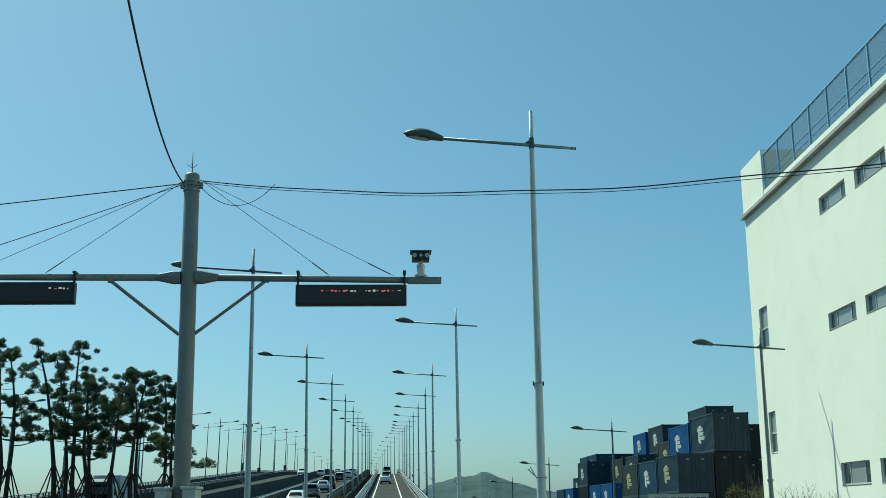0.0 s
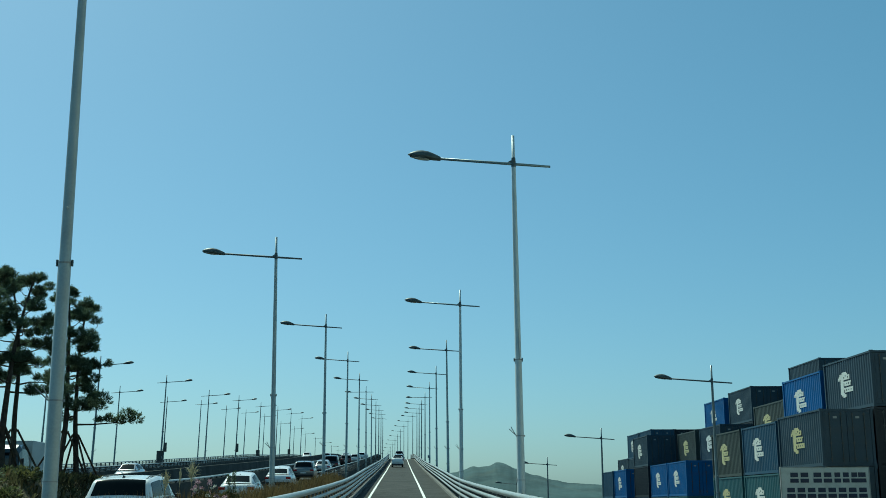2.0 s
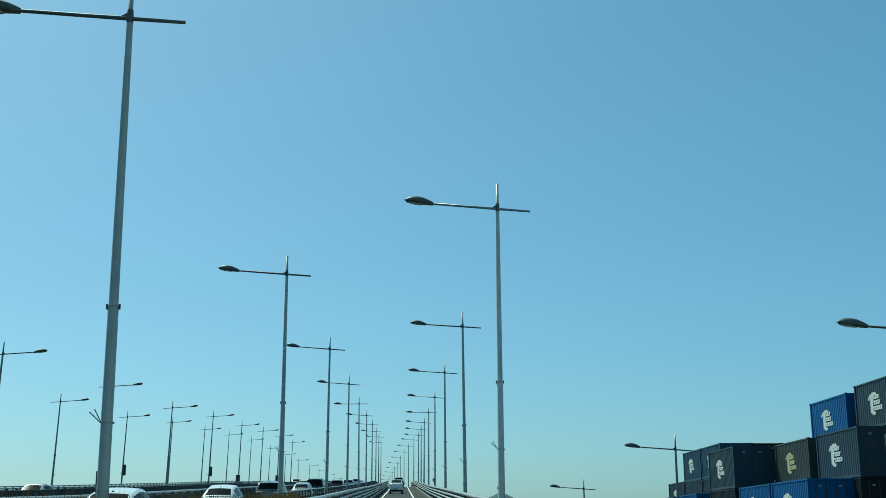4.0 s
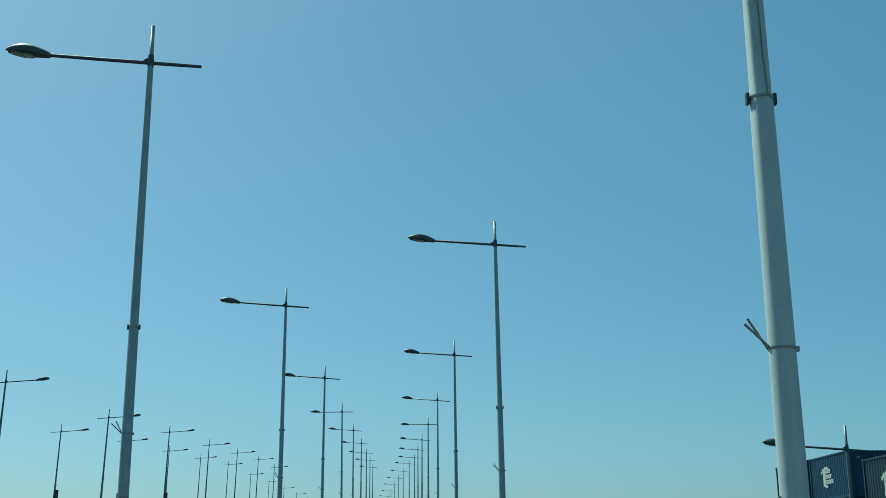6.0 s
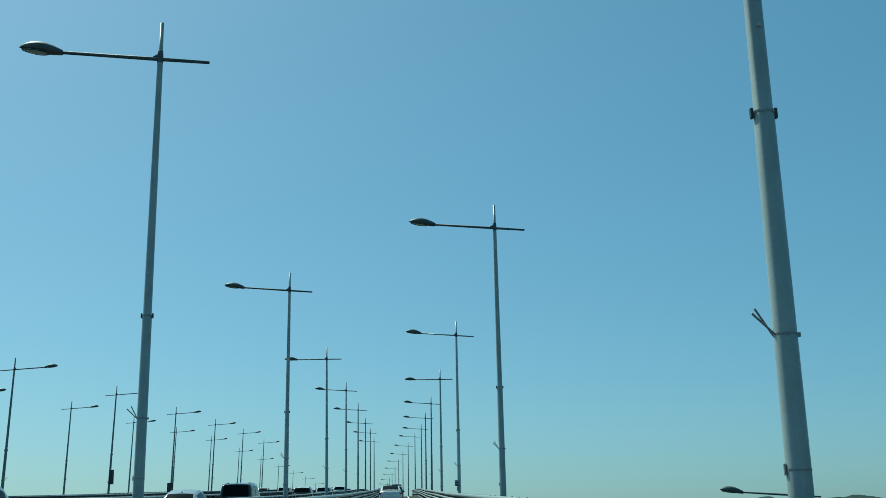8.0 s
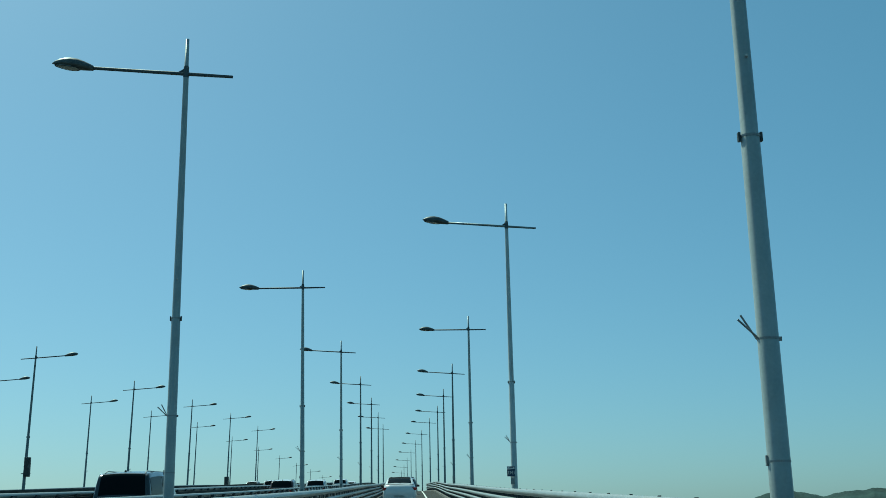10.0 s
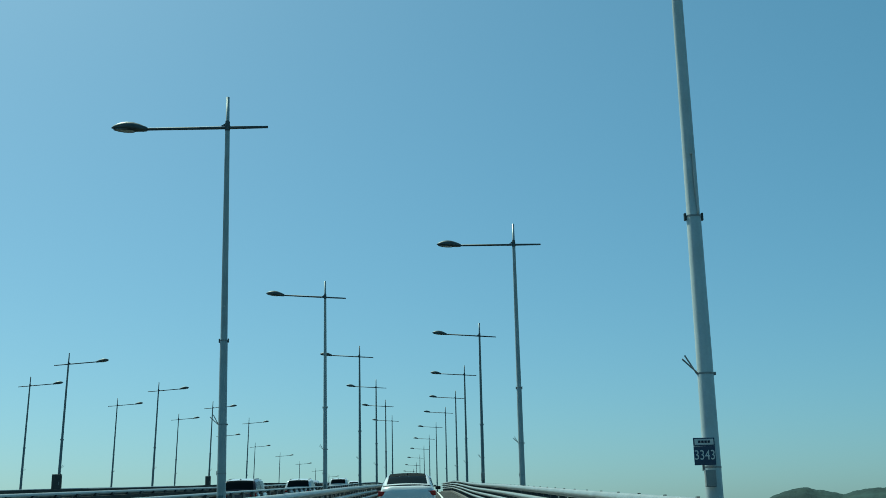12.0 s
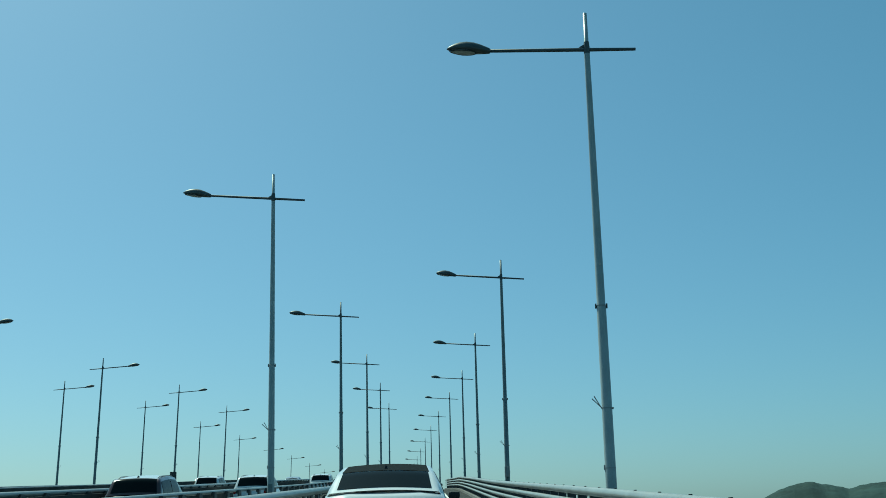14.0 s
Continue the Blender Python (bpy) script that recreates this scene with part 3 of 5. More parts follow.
def message_sign(x0, x1, z0, z1, label, lit):
    e = thing("message_sign", pose(0, 0, 0), label, "traffic sign", "message signs", "")
    y = GY - 0.16
    bm = nb()
    box(bm, x0, x1, y, y + 0.16, z0, z1, 0.02)
    part("casing", bm, M["black"], e)
    bm = nb()
    box(bm, x0 + 0.05, x1 - 0.05, y - 0.012, y - 0.002, z0 + 0.04, z1 - 0.04)
    face = part("display", bm, M["led_off"], e, "dark dotted display face")
    for xs_ in (x0 + 0.02, x1 - 0.06):
        bm = nb()
        box(bm, xs_, xs_ + 0.04, y + 0.05, y + 0.11, z1 - 0.02, 5.985)
        box(bm, xs_ - 0.01, xs_ + 0.05, y + 0.02, y + 0.28, 5.96, 6.00)
        part("bracket", bm, M["black"], e, "dark hanging strap")
    rnd = random.Random(5)
    for mname, spans in lit:
        bm = nb()
        for a, b in spans:
            x = a
            while x < b:
                w = rnd.uniform(0.02, 0.06)
                box(bm, x, x + w, y - 0.018, y - 0.012, z1 - 0.14 + rnd.uniform(-0.012, 0.01), z1 - 0.118 + rnd.uniform(-0.01, 0.012))
                x += w + rnd.uniform(0.015, 0.06)
        part("lit_bars", bm, M[mname], face, "short glowing bars in one row")
    return e


message_sign(-1.77, 0.37, 5.31, 5.72, "black message sign with a row of red bars", [("led", ((-1.28, -0.85), (-0.1, 0.1))), ("led_w", ((-0.8, -0.58), (-0.42, 0.0), (0.2, 0.26)))])
message_sign(-8.15, -5.96, 5.36, 5.78, "black message sign with faint pale bars", [("led_w", ((-6.45, -6.1),))])
# traffic camera on the arm end
tcam = thing("traffic_camera", pose(0.65, GY, 0), "dark twin-lens traffic camera on a white pedestal", "camera")
bm = nb()
box(bm, -0.17, 0.17, -0.17, 0.15, 6.21, 6.37, 0.015)
part("housing", bm, M["black"], tcam)
bm = nb()
box(bm, -0.21, 0.21, -0.22, 0.17, 6.372, 6.39, 0.004)
part("sun_shield", bm, M["gantry"], tcam)
for a in (-0.12, 0.0, 0.12):
    bm = nb()
    tube(bm, [(a, -0.17, 6.29), (a, -0.205, 6.29)], 0.045 if a else 0.03, 12)
    part("lens", bm, M["lamp_glass"] if a else M["white_box"], tcam)
bm = nb()
tube(bm, [(0, 0, 5.885), (0, 0, 5.93), (0, 0, 5.931), (0, 0, 6.14), (0, 0, 6.141), (0, 0, 6.21)], [0.13, 0.13, 0.075, 0.08, 0.05, 0.05], 14)
part("pedestal", bm, M["white_box"], tcam, "white cylindrical pedestal")
# control cabinets at the foot
for i, (x0, x1, y0, y1, zt, lab) in enumerate(((-3.72, -3.48, 21.75, 22.45, 1.87, "white steel control cabinet beside the gantry pole"), (-4.24, -4.04, 21.9, 22.5, 1.86, "narrow white control cabinet beside the gantry pole"))):
    e = thing("control_cabinet", None, lab, "cabinet", "control cabinets")
    bm = nb(); box(bm, x0, x1, y0, y1, GROUND_Z, zt, 0.015); part("body", bm, M["white_box"], e)
    bm = nb(); box(bm, x0 - 0.03, x1 + 0.03, y0 - 0.03, y1 + 0.03, zt, zt + 0.05, 0.01); part("lid", bm, M["white_box"], e)
    bm = nb(); box(bm, x0 + 0.03, x1 - 0.03, y0 - 0.015, y0 - 0.003, 0.25, zt - 0.06, 0.004); d_ = part("door", bm, M["white_box"], e)
    bm = nb(); box(bm, x1 - 0.08, x1 - 0.05, y0 - 0.04, y0 - 0.015, 0.95, 1.15, 0.004); part("handle", bm, M["steel"], d_, "steel handle")


def cable(a, b, sag, r=0.012, label="thin black overhead cable", n=24, wob=0.0):
    a, b = Vector(a), Vector(b)
    bm = nb()
    pts = []
    for i in range(n + 1):
        t = i / n
        p = a.lerp(b, t)
        p.z -= sag * 4 * t * (1 - t) + wob * math.sin(t * 37) * math.sin(t * math.pi)
        pts.append(p)
    tube(bm, pts, r, 6)
    return tagged(part("overhead_cable", bm, M["wire"]), label, "cable", "overhead cables")


cable((GX + 0.17, GY, 7.84), (15.4, 9.0, 6.50), 1.10, 0.011, "thick twisted overhead cable from the gantry pole", 40, 0.02)
cable((GX + 0.17, GY, 7.80), (15.4, 9.0, 6.49), 1.125, 0.006, "thin black overhead cable", 40, 0.015)
cable((GX - 0.17, GY, 7.78), (-12.5, 22.8, 6.9), 0.0, 0.011)
cable((GX - 0.17, GY, 7.76), (-12.5, 22.8, 4.95), 0.0, 0.008)
cable((GX - 0.17, GY, 7.80), (-2.6, 6.0, 10.5), 1.4, 0.016, "thick overhead cable rising from the gantry pole")
cable((GX + 0.18, GY - 0.02, 7.70), (GX + 1.64, GY - 0.1, 7.74), 0.40, 0.007, "slack loop of thin cable")
# concrete poles that carry the cable ends, outside the view
for x, y, z in ((15.4, 9.0, 6.50), (-12.5, 22.8, 6.9)):
    e = thing("utility_pole", None, "plain concrete utility pole carrying cables", "utility pole")
    bm = nb(); tube(bm, [(x, y, GROUND_Z - 0.1), (x, y, z + 0.9)], [0.15, 0.11], 12); part("shaft", bm, M["concrete"], e, smooth=True)
    bm = nb(); box(bm, x - 0.5, x + 0.5, y - 0.05, y + 0.05, z - 0.06, z + 0.02, 0.01); part("crossarm", bm, M["steel"], e)

# ---------------------------------------------------------------- cream building
BX, BY0, BY1, BTOP = 18.6, -30.0, 58.0, 16.08
holes = []
for k in range(18):
    y1 = 46.75 - 4.18 * k
    if y1 - 3.13 > BY0:
        for z0, z1 in ((13.48, 14.18), (8.56, 9.24), (2.3, 3.17)):
            holes.append((y1 - 3.13, y1, z0, z1))
holes += [(55.27, 56.66, 9.13, 11.13), (55.15, 56.28, 4.03, 5.98)]
building = thing("office_building", Matrix.Translation((BX, BY1, 0)) @ pose(0, 0, 0, 0, 0, -2) @ Matrix.Translation((-BX, -BY1, 0)), "cream rendered port building with small windows and a blue roof railing", "building")


def wall_with_holes(x, thick, y0, y1, z0, z1, openings):
    bm = nb()
    ys_ = sorted({y0, y1} | {h[0] for h in openings} | {h[1] for h in openings})
    zs_ = sorted({z0, z1} | {h[2] for h in openings} | {h[3] for h in openings})
    V = {}
    def v(a, b, xx):
        if (a, b, xx) not in V:
            V[(a, b, xx)] = bm.verts.new((xx, a, b))
        return V[(a, b, xx)]
    for i in range(len(ys_) - 1):
        for j in range(len(zs_) - 1):
            cy, cz = (ys_[i] + ys_[i + 1]) / 2, (zs_[j] + zs_[j + 1]) / 2
            if any(h[0] < cy < h[1] and h[2] < cz < h[3] for h in openings):
                continue
            a, b, c, d = ys_[i], ys_[i + 1], zs_[j], zs_[j + 1]
            bm.faces.new((v(a, c, x), v(a, d, x), v(b, d, x), v(b, c, x)))
    for a, b, c, d in openings:
        q = [(a, c), (b, c), (b, d), (a, d)]
        o = [v(y, z, x) for y, z in q]
        n_ = [bm.verts.new((x + thick, y, z)) for y, z in q]
        for i in range(4):
            bm.faces.new((o[i], o[(i + 1) % 4], n_[(i + 1) % 4], n_[i]))
    return bm


part("wall", wall_with_holes(BX, 0.22, BY0, BY1, GROUND_Z - 0.2, BTOP, holes), M["plaster"], building)
bm = nb(); box(bm, BX + 0.23, BX + 16, BY0, BY1 - 0.002, GROUND_Z - 0.2, BTOP - 0.02); part("inner_block", bm, M["plaster"], building)
bm = nb(); box(bm, BX + 0.002, BX + 0.24, BY1, BY1 + 0.02, GROUND_Z - 0.2, BTOP); part("corner_return", bm, M["plaster"], building)
bm = nb(); box(bm, BX - 0.22, BX + 16, BY0, BY1 + 0.08, BTOP, BTOP + 0.18, 0.02); part("cornice", bm, M["plaster_grey"], building, "grey projecting cornice")
bm = nb(); box(bm, BX - 0.03, BX + 0.25, BY0, 54.28, BTOP + 0.18, 16.64, 0.015); part("parapet", bm, M["plaster"], building)
bm = nb(); box(bm, BX - 0.05, BX + 2.5, 54.31, BY1 + 0.04, BTOP + 0.18, 18.76, 0.03); part("corner_pier", bm, M["plaster"], building, "solid cream corner parapet")
for a, b, c, d in holes:
    bm = nb()
    t, w = 0.05, b - a
    box(bm, BX + 0.10, BX + 0.16, a, b, c, c + t); box(bm, BX + 0.10, BX + 0.16, a, b, d - t, d)
    tall = d - c > w
    bars = [] if tall else [a + w * 0.24, a + w * 0.76]
    for y in ((a, a + t), (b - t, b), *((m_ - t / 2, m_ + t / 2) for m_ in bars)):
        box(bm, BX + 0.10, BX + 0.16, y[0], y[1], c + t, d - t)
    if tall:
        mid = c + (d - c) * 0.48
        box(bm, BX + 0.09, BX + 0.17, a + t, b - t, mid - 0.04, mid + 0.04)
    w_ = part("window", bm, M["white_box"] if tall else M["alu"], building, "white sash window frame" if tall else "grey sliding window frame")
    if tall:
        panes = [(a + t, b - t, c + t, mid - 0.04), (a + t, b - t, mid + 0.04, d - t)]
    else:
        ks_ = [a + t / 2, *bars, b - t / 2]
        panes = [(p + t / 2, q - t / 2, c + t, d - t) for p, q in zip(ks_, ks_[1:])]
    for k, (p, q, r0, r1) in enumerate(panes):
        bm = nb(); box(bm, BX + 0.125, BX + 0.135, p, q, r0, r1)
        part("pane", bm, M["blind"] if k == 1 else M["win"], w_, "glass with a pale blind behind it" if k == 1 else "dark reflective glass")
    bm = nb(); box(bm, BX - 0.02, BX + 0.10, a - 0.01, b + 0.01, c - 0.03, c, 0.006); part("sill", bm, M["plaster_grey"] if not tall else M["plaster"], w_)
# roof railing
bm = nb()
tube(bm, [(BX + 0.05, BY0, 18.44), (BX + 0.05, 54.30, 18.44)], 0.05, 8)
part("top_rail", bm, M["blue_paint"], building)
for z in (17.03, 17.36):
    bm = nb(); tube(bm, [(BX + 0.05, BY0, z), (BX + 0.05, 54.30, z)], 0.024, 6); part("lower_rail", bm, M["blue_paint"], building)
bm = nb(); box(bm, -0.04, 0.04, -0.045, 0.045, 16.64, 18.42)
rp = part("rail_post", bm, M["blue_paint"], building)
rp.matrix_basis = pose(BX + 0.05, 54.22, 0)
mesh_panel = mat("wire_mesh_panel", (0.10, 0.13, 0.15), 0.6, 0.2, 0.1, 2, 30, 0)
nt = mesh_panel.node_tree
wv = nt.nodes.new("ShaderNodeTexChecker"); wv.inputs["Scale"].default_value = 46
tcn = nt.nodes.new("ShaderNodeTexCoord"); nt.links.new(tcn.outputs["Object"], wv.inputs["Vector"])
tr = nt.nodes.new("ShaderNodeBsdfTransparent"); mx = nt.nodes.new("ShaderNodeMixShader"); mx.inputs[0].default_value = 0.28
nt.links.new(tr.outputs[0], mx.inputs[1]); nt.links.new(nt.nodes["Principled BSDF"].outputs[0], mx.inputs[2])
nt.links.new(mx.outputs[0], nt.nodes["Material Output"].inputs["Surface"])
bm = nb(); box(bm, -0.004, 0.004, -2.28, -0.05, 16.66, 18.40)
mp = part("mesh_panel", bm, mesh_panel, building, "see-through dark mesh infill")
mp.matrix_basis = pose(BX + 0.05, 54.22, 0)
for k in range(1, 36):
    y = 54.22 - 2.33 * k
    child("rail_post", rp.data, building, pose(BX + 0.05, y, 0))
    child("mesh_panel", mp.data, building, pose(BX + 0.05, y, 0))
# ---------------------------------------------------------------- containers
CL, CW, CH = 6.06, 2.44, 2.59


def container_mesh():
    """Side with corrugation, frame, roof, doors: shared meshes, with their parts' names."""
    out = {}
    bm = nb()
    pitch, n = 0.28, 20
    y = 0.14
    prof = [(0.03, 0.10)]
    while y < CL - 0.2:
        prof += [(0.03, y), (0.065, y + 0.07), (0.065, y + 0.14), (0.03, y + 0.21)]
        y += pitch
    prof.append((0.03, CL - 0.10))
    for sgn in (0, 1):
        rows = [[bm.verts.new(((x if not sgn else CW - x), yy, z)) for x, yy in prof] for z in (0.15, CH - 0.11)]
        for i in range(len(prof) - 1):
            f = (rows[0][i], rows[1][i], rows[1][i + 1], rows[0][i + 1])
            bm.faces.new(f if not sgn else f[::-1])
    # back end and roof
    for a in (CL - 0.04,):
        vs = [bm.verts.new(p) for p in ((0.1, a, 0.15), (CW - 0.1, a, 0.15), (CW - 0.1, a, CH - 0.1), (0.1, a, CH - 0.1))]
        bm.faces.new(vs)
    out["side_panel"] = bm
    bm = nb(); box(bm, 0.03, CW - 0.03, 0.05, CL - 0.05, CH - 0.06, CH - 0.02); box(bm, 0.03, CW - 0.03, 0.05, CL - 0.05, 0.10, 0.16); out["roof"] = bm
    bm = nb()
    for x in (0, CW - 0.12):
        for yy in (0, CL - 0.12):
            box(bm, x, x + 0.12, yy, yy + 0.12, 0, CH)
            box(bm, x - 0.01, x + 0.15, yy - 0.01, yy + 0.14, CH - 0.12, CH)
            box(bm, x - 0.01, x + 0.15, yy - 0.01, yy + 0.14, 0, 0.12)
        box(bm, x + 0.01, x + 0.10, 0.14, CL - 0.14, CH - 0.10, CH - 0.02)
        box(bm, x + 0.01, x + 0.10, 0.14, CL - 0.14, 0.02, 0.16)
    for z in (0.02, CH - 0.12):
        box(bm, 0.14, CW - 0.14, 0.01, 0.11, z, z + 0.10)
    out["frame"] = bm
    return {k: (lambda b: (b.normal_update(), b)[1])(v) for k, v in out.items()}


def to_mesh(name, bm, material):
    me = bpy.data.meshes.new(name); bm.normal_update(); bm.to_mesh(me); bm.free(); me.materials.append(material); return me


def door_bm(x0, x1):
    bm = nb()
    box(bm, x0, x1, 0.02, 0.07, 0.13, CH - 0.13, 0.008)
    for k in range(4):
        z = 0.35 + k * 0.56
        box(bm, x0 + 0.08, x1 - 0.08, 0.008, 0.022, z, z + 0.36, 0.004)
    return bm


MARK_ROWS = ("......######........", "...##########.......", "..########.#####....", ".#######.####.##....", ".##.############....",
             "....####............", "....##############..", "....####.##.##.##...", "....####.########...", "....####............",
             "....################", "....####.##.##.##.##", "....####.###########", "....#####...........", ".....######.........", ".......####.........")


def mark_bm():
    """A plain block mark: a tall hooked bar with three rows of blocks beside it, as one sheet of cells."""
    bm = nb()
    grid = {}
    def v(i, j):
        if (i, j) not in grid:
            z = 1.92 - 0.076 * j
            grid[i, j] = bm.verts.new((0.024, 4.32 - 0.098 * i - 0.08 * (z - 1.3), z))
        return grid[i, j]
    for j, row in enumerate(MARK_ROWS):
        for i, c in enumerate(row):
            if c == "#":
                bm.faces.new((v(i, j + 1), v(i + 1, j + 1), v(i + 1, j), v(i, j)))
    bmesh.ops.recalc_face_normals(bm, faces=bm.faces)
    return bm


cm = container_mesh()
KIND = {}
base_bm = {k: v for k, v in cm.items()}
for col in ("c_slate", "c_navy", "c_blue", "c_brown", "c_teal", "c_dark"):
    KIND[col] = {k: to_mesh(k, v.copy(), M[col]) for k, v in base_bm.items()}
    KIND[col]["door_l"] = to_mesh("door", door_bm(0.13, CW / 2 - 0.008), M[col])
    KIND[col]["door_r"] = to_mesh("door", door_bm(CW / 2 + 0.008, CW - 0.13), M[col])
MARK = {"w": to_mesh("mark", mark_bm(), M["logo_white"]), "y": to_mesh("mark", mark_bm(), M["logo_yellow"])}
bm = nb(); tube(bm, [(0, 0, 0.18), (0, 0, CH - 0.18)], 0.022, 6)
for z in (0.3, 1.0, 1.7, 2.3):
    box(bm, -0.05, 0.05, -0.005, 0.03, z, z + 0.06)
ROD = to_mesh("lock_rod", bm, M["rail_post"])
bm = nb(); box(bm, -0.09, 0.09, -0.002, 0.004, 0, 0.10)
TAGM = to_mesh("door_notice", bm, M["steel"])


def container(x, y, z, col, mark, label):
    e = thing("shipping_container", pose(x, y, z), label, "container", "stacked containers")
    k = KIND[col]
    for nm in ("side_panel", "roof", "frame"):
        child(nm, k[nm], e)
    for nm, xs_ in (("door_l", (0.42, 0.95)), ("door_r", (1.48, 2.02))):
        d = child("door", k[nm], e)
        for xx in xs_:
            child("lock_rod", ROD, d, pose(xx, -0.01, 0))
    child("door_notice", TAGM, e, pose(0.68, 0.006, 2.14))
    child("door_notice", TAGM, e, pose(1.72, 0.006, 2.14))
    if mark:
        child("mark", MARK[mark], e)
    return e


NAMES = {"c_slate": "slate grey", "c_navy": "dark navy", "c_blue": "bright blue", "c_brown": "brownish grey", "c_teal": "dull teal", "c_dark": "near-black shade-toned"}


def stack(x, y, base, cols):
    for i, (col, mk) in enumerate(cols):
        what = "shipping container" + (" with a white mark" if mk == "w" else " with a yellow mark" if mk == "y" else "")
        where = "on the ground" if i == 0 else "stacked on others" if i < len(cols) - 1 else "topping a stack"
        container(x + 0.012 * ((i * 7) % 3 - 1), y + 0.02 * ((i * 5) % 3 - 1), base + i * CH + 0.004 * i, col, mk, f"{NAMES[col]} {what} {where}")


bm = nb(); box(bm, 18.0, 44.0, 74.5, 110.05, GROUND_Z - 0.3, -0.24, 0.03)
tagged(part("yard_platform", bm, M["concrete"]), "low concrete platform under the containers", "platform", kind="structure")
S1 = -0.23
stack(19.2, 77.6, S1 + 0.13, [("c_slate", None), ("c_slate", "y")])
stack(19.2, 84.0, S1, [("c_teal", "w"), ("c_navy", "w")])
stack(19.2, 90.5, S1, [("c_teal", "y"), ("c_brown", "y")])
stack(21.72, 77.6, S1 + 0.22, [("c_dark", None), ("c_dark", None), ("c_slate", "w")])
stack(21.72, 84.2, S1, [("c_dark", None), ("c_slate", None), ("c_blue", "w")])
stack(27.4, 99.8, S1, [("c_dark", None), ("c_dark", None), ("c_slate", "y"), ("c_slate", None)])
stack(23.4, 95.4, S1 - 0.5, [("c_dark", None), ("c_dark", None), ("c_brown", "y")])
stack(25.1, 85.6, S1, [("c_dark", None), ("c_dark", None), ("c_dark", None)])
S2 = GROUND_Z
stack(21.2, 111.6, S2, [("c_teal", None), ("c_blue", "w")])
stack(21.2, 118.0, S2, [("c_slate", None), ("c_blue", "w")])
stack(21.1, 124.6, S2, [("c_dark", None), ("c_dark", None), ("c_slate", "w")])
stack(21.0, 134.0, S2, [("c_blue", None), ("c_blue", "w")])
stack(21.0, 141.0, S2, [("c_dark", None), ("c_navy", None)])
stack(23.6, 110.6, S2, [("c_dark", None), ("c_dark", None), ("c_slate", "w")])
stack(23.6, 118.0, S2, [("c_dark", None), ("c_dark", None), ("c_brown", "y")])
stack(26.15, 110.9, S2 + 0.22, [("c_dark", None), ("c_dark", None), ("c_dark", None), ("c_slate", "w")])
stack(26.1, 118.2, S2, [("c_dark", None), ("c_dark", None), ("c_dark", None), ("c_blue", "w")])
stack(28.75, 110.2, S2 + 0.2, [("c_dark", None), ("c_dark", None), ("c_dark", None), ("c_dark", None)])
S3 = S2 - 0.92
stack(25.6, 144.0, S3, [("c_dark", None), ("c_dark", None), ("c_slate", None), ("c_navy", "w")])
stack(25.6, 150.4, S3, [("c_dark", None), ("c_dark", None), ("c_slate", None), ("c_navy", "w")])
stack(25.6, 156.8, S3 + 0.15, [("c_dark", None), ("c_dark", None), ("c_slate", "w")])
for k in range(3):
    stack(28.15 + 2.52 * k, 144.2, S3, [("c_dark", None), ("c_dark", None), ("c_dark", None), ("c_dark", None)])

# company board: rows of plain bars
board = thing("company_board", None, "weathered white sign board with two rows of dark bars", "sign")
bm = nb(); box(bm, 17.0, 20.95, 76.9, 76.98, 0.95, 2.42, 0.01); part("panel", bm, M["sign_white"], board)
bm = nb()
for x0, x1, z0, z1 in ((16.97, 20.98, 0.92, 0.955), (16.97, 20.98, 2.415, 2.45), (16.97, 17.005, 0.955, 2.415), (20.945, 20.98, 0.955, 2.415)):
    box(bm, x0, x1, 76.88, 76.99, z0, z1)
part("edging", bm, M["steel"], board, "thin grey metal edging")
for z0, h, xs_ in ((1.76, 0.44, (17.40, 17.86, 18.44, 18.90, 19.38, 19.76, 20.14, 20.44)), (1.10, 0.44, (17.22, 17.68, 18.14, 18.60, 19.06, 19.52, 19.98, 20.44))):
    for k, x in enumerate(xs_):
        w = 0.30 if k in (4, 5, 6) and z0 > 1.5 else 0.38
        bm = nb(); box(bm, x, x + w, 76.886, 76.896, z0, z0 + h * 0.40, 0.003); part("ink_bar", bm, M["sign_ink"], board)
        bm = nb(); box(bm, x + 0.02, x + w - 0.02, 76.886, 76.896, z0 + h * 0.55, z0 + h, 0.003); part("ink_bar", bm, M["sign_ink"], board)
for x in (17.3, 19.0, 20.7):
    bm = nb(); tube(bm, [(x, 77.02, GROUND_Z), (x, 77.02, 2.4)], 0.04, 8); part("post", bm, M["steel"], board)
# mesh fence below the board
fence = thing("yard_fence", None, "dark steel bar fence along the container yard", "fence")
bm = nb(); box(bm, -0.012, 0.012, -0.012, 0.012, 0, 1.9)
fb = part("fence_bar", bm, M["rail_post"], fence); fb.matrix_basis = pose(17.6, 70.0, GROUND_Z)
for k in range(1, 150):
    child("fence_bar", fb.data, fence, pose(17.6, 70.0 + 0.2 * k, GROUND_Z))
for z in (0.3, 1.6):
    bm = nb(); box(bm, 17.58, 17.62, 70, 100, GROUND_Z + z, GROUND_Z + z + 0.04); part("fence_rail", bm, M["rail_post"], fence)


# ---------------------------------------------------------------- vehicles
def section(y, hw, zb, zt, crown=0.02, tuck=0.10):
    """Half outline mirrored: a rounded body section at y."""
    pts = [(hw * 0.80, zb), (hw * 0.95, zb + 0.10), (hw, zb + (zt - zb) * 0.45), (hw - tuck * 0.35, zb + (zt - zb) * 0.80), (hw - tuck, zt - 0.02), (hw * 0.55, zt + crown)]
    return [(x, y, z) for x, z in pts] + [(-x, y, z) for x, z in pts[::-1]]


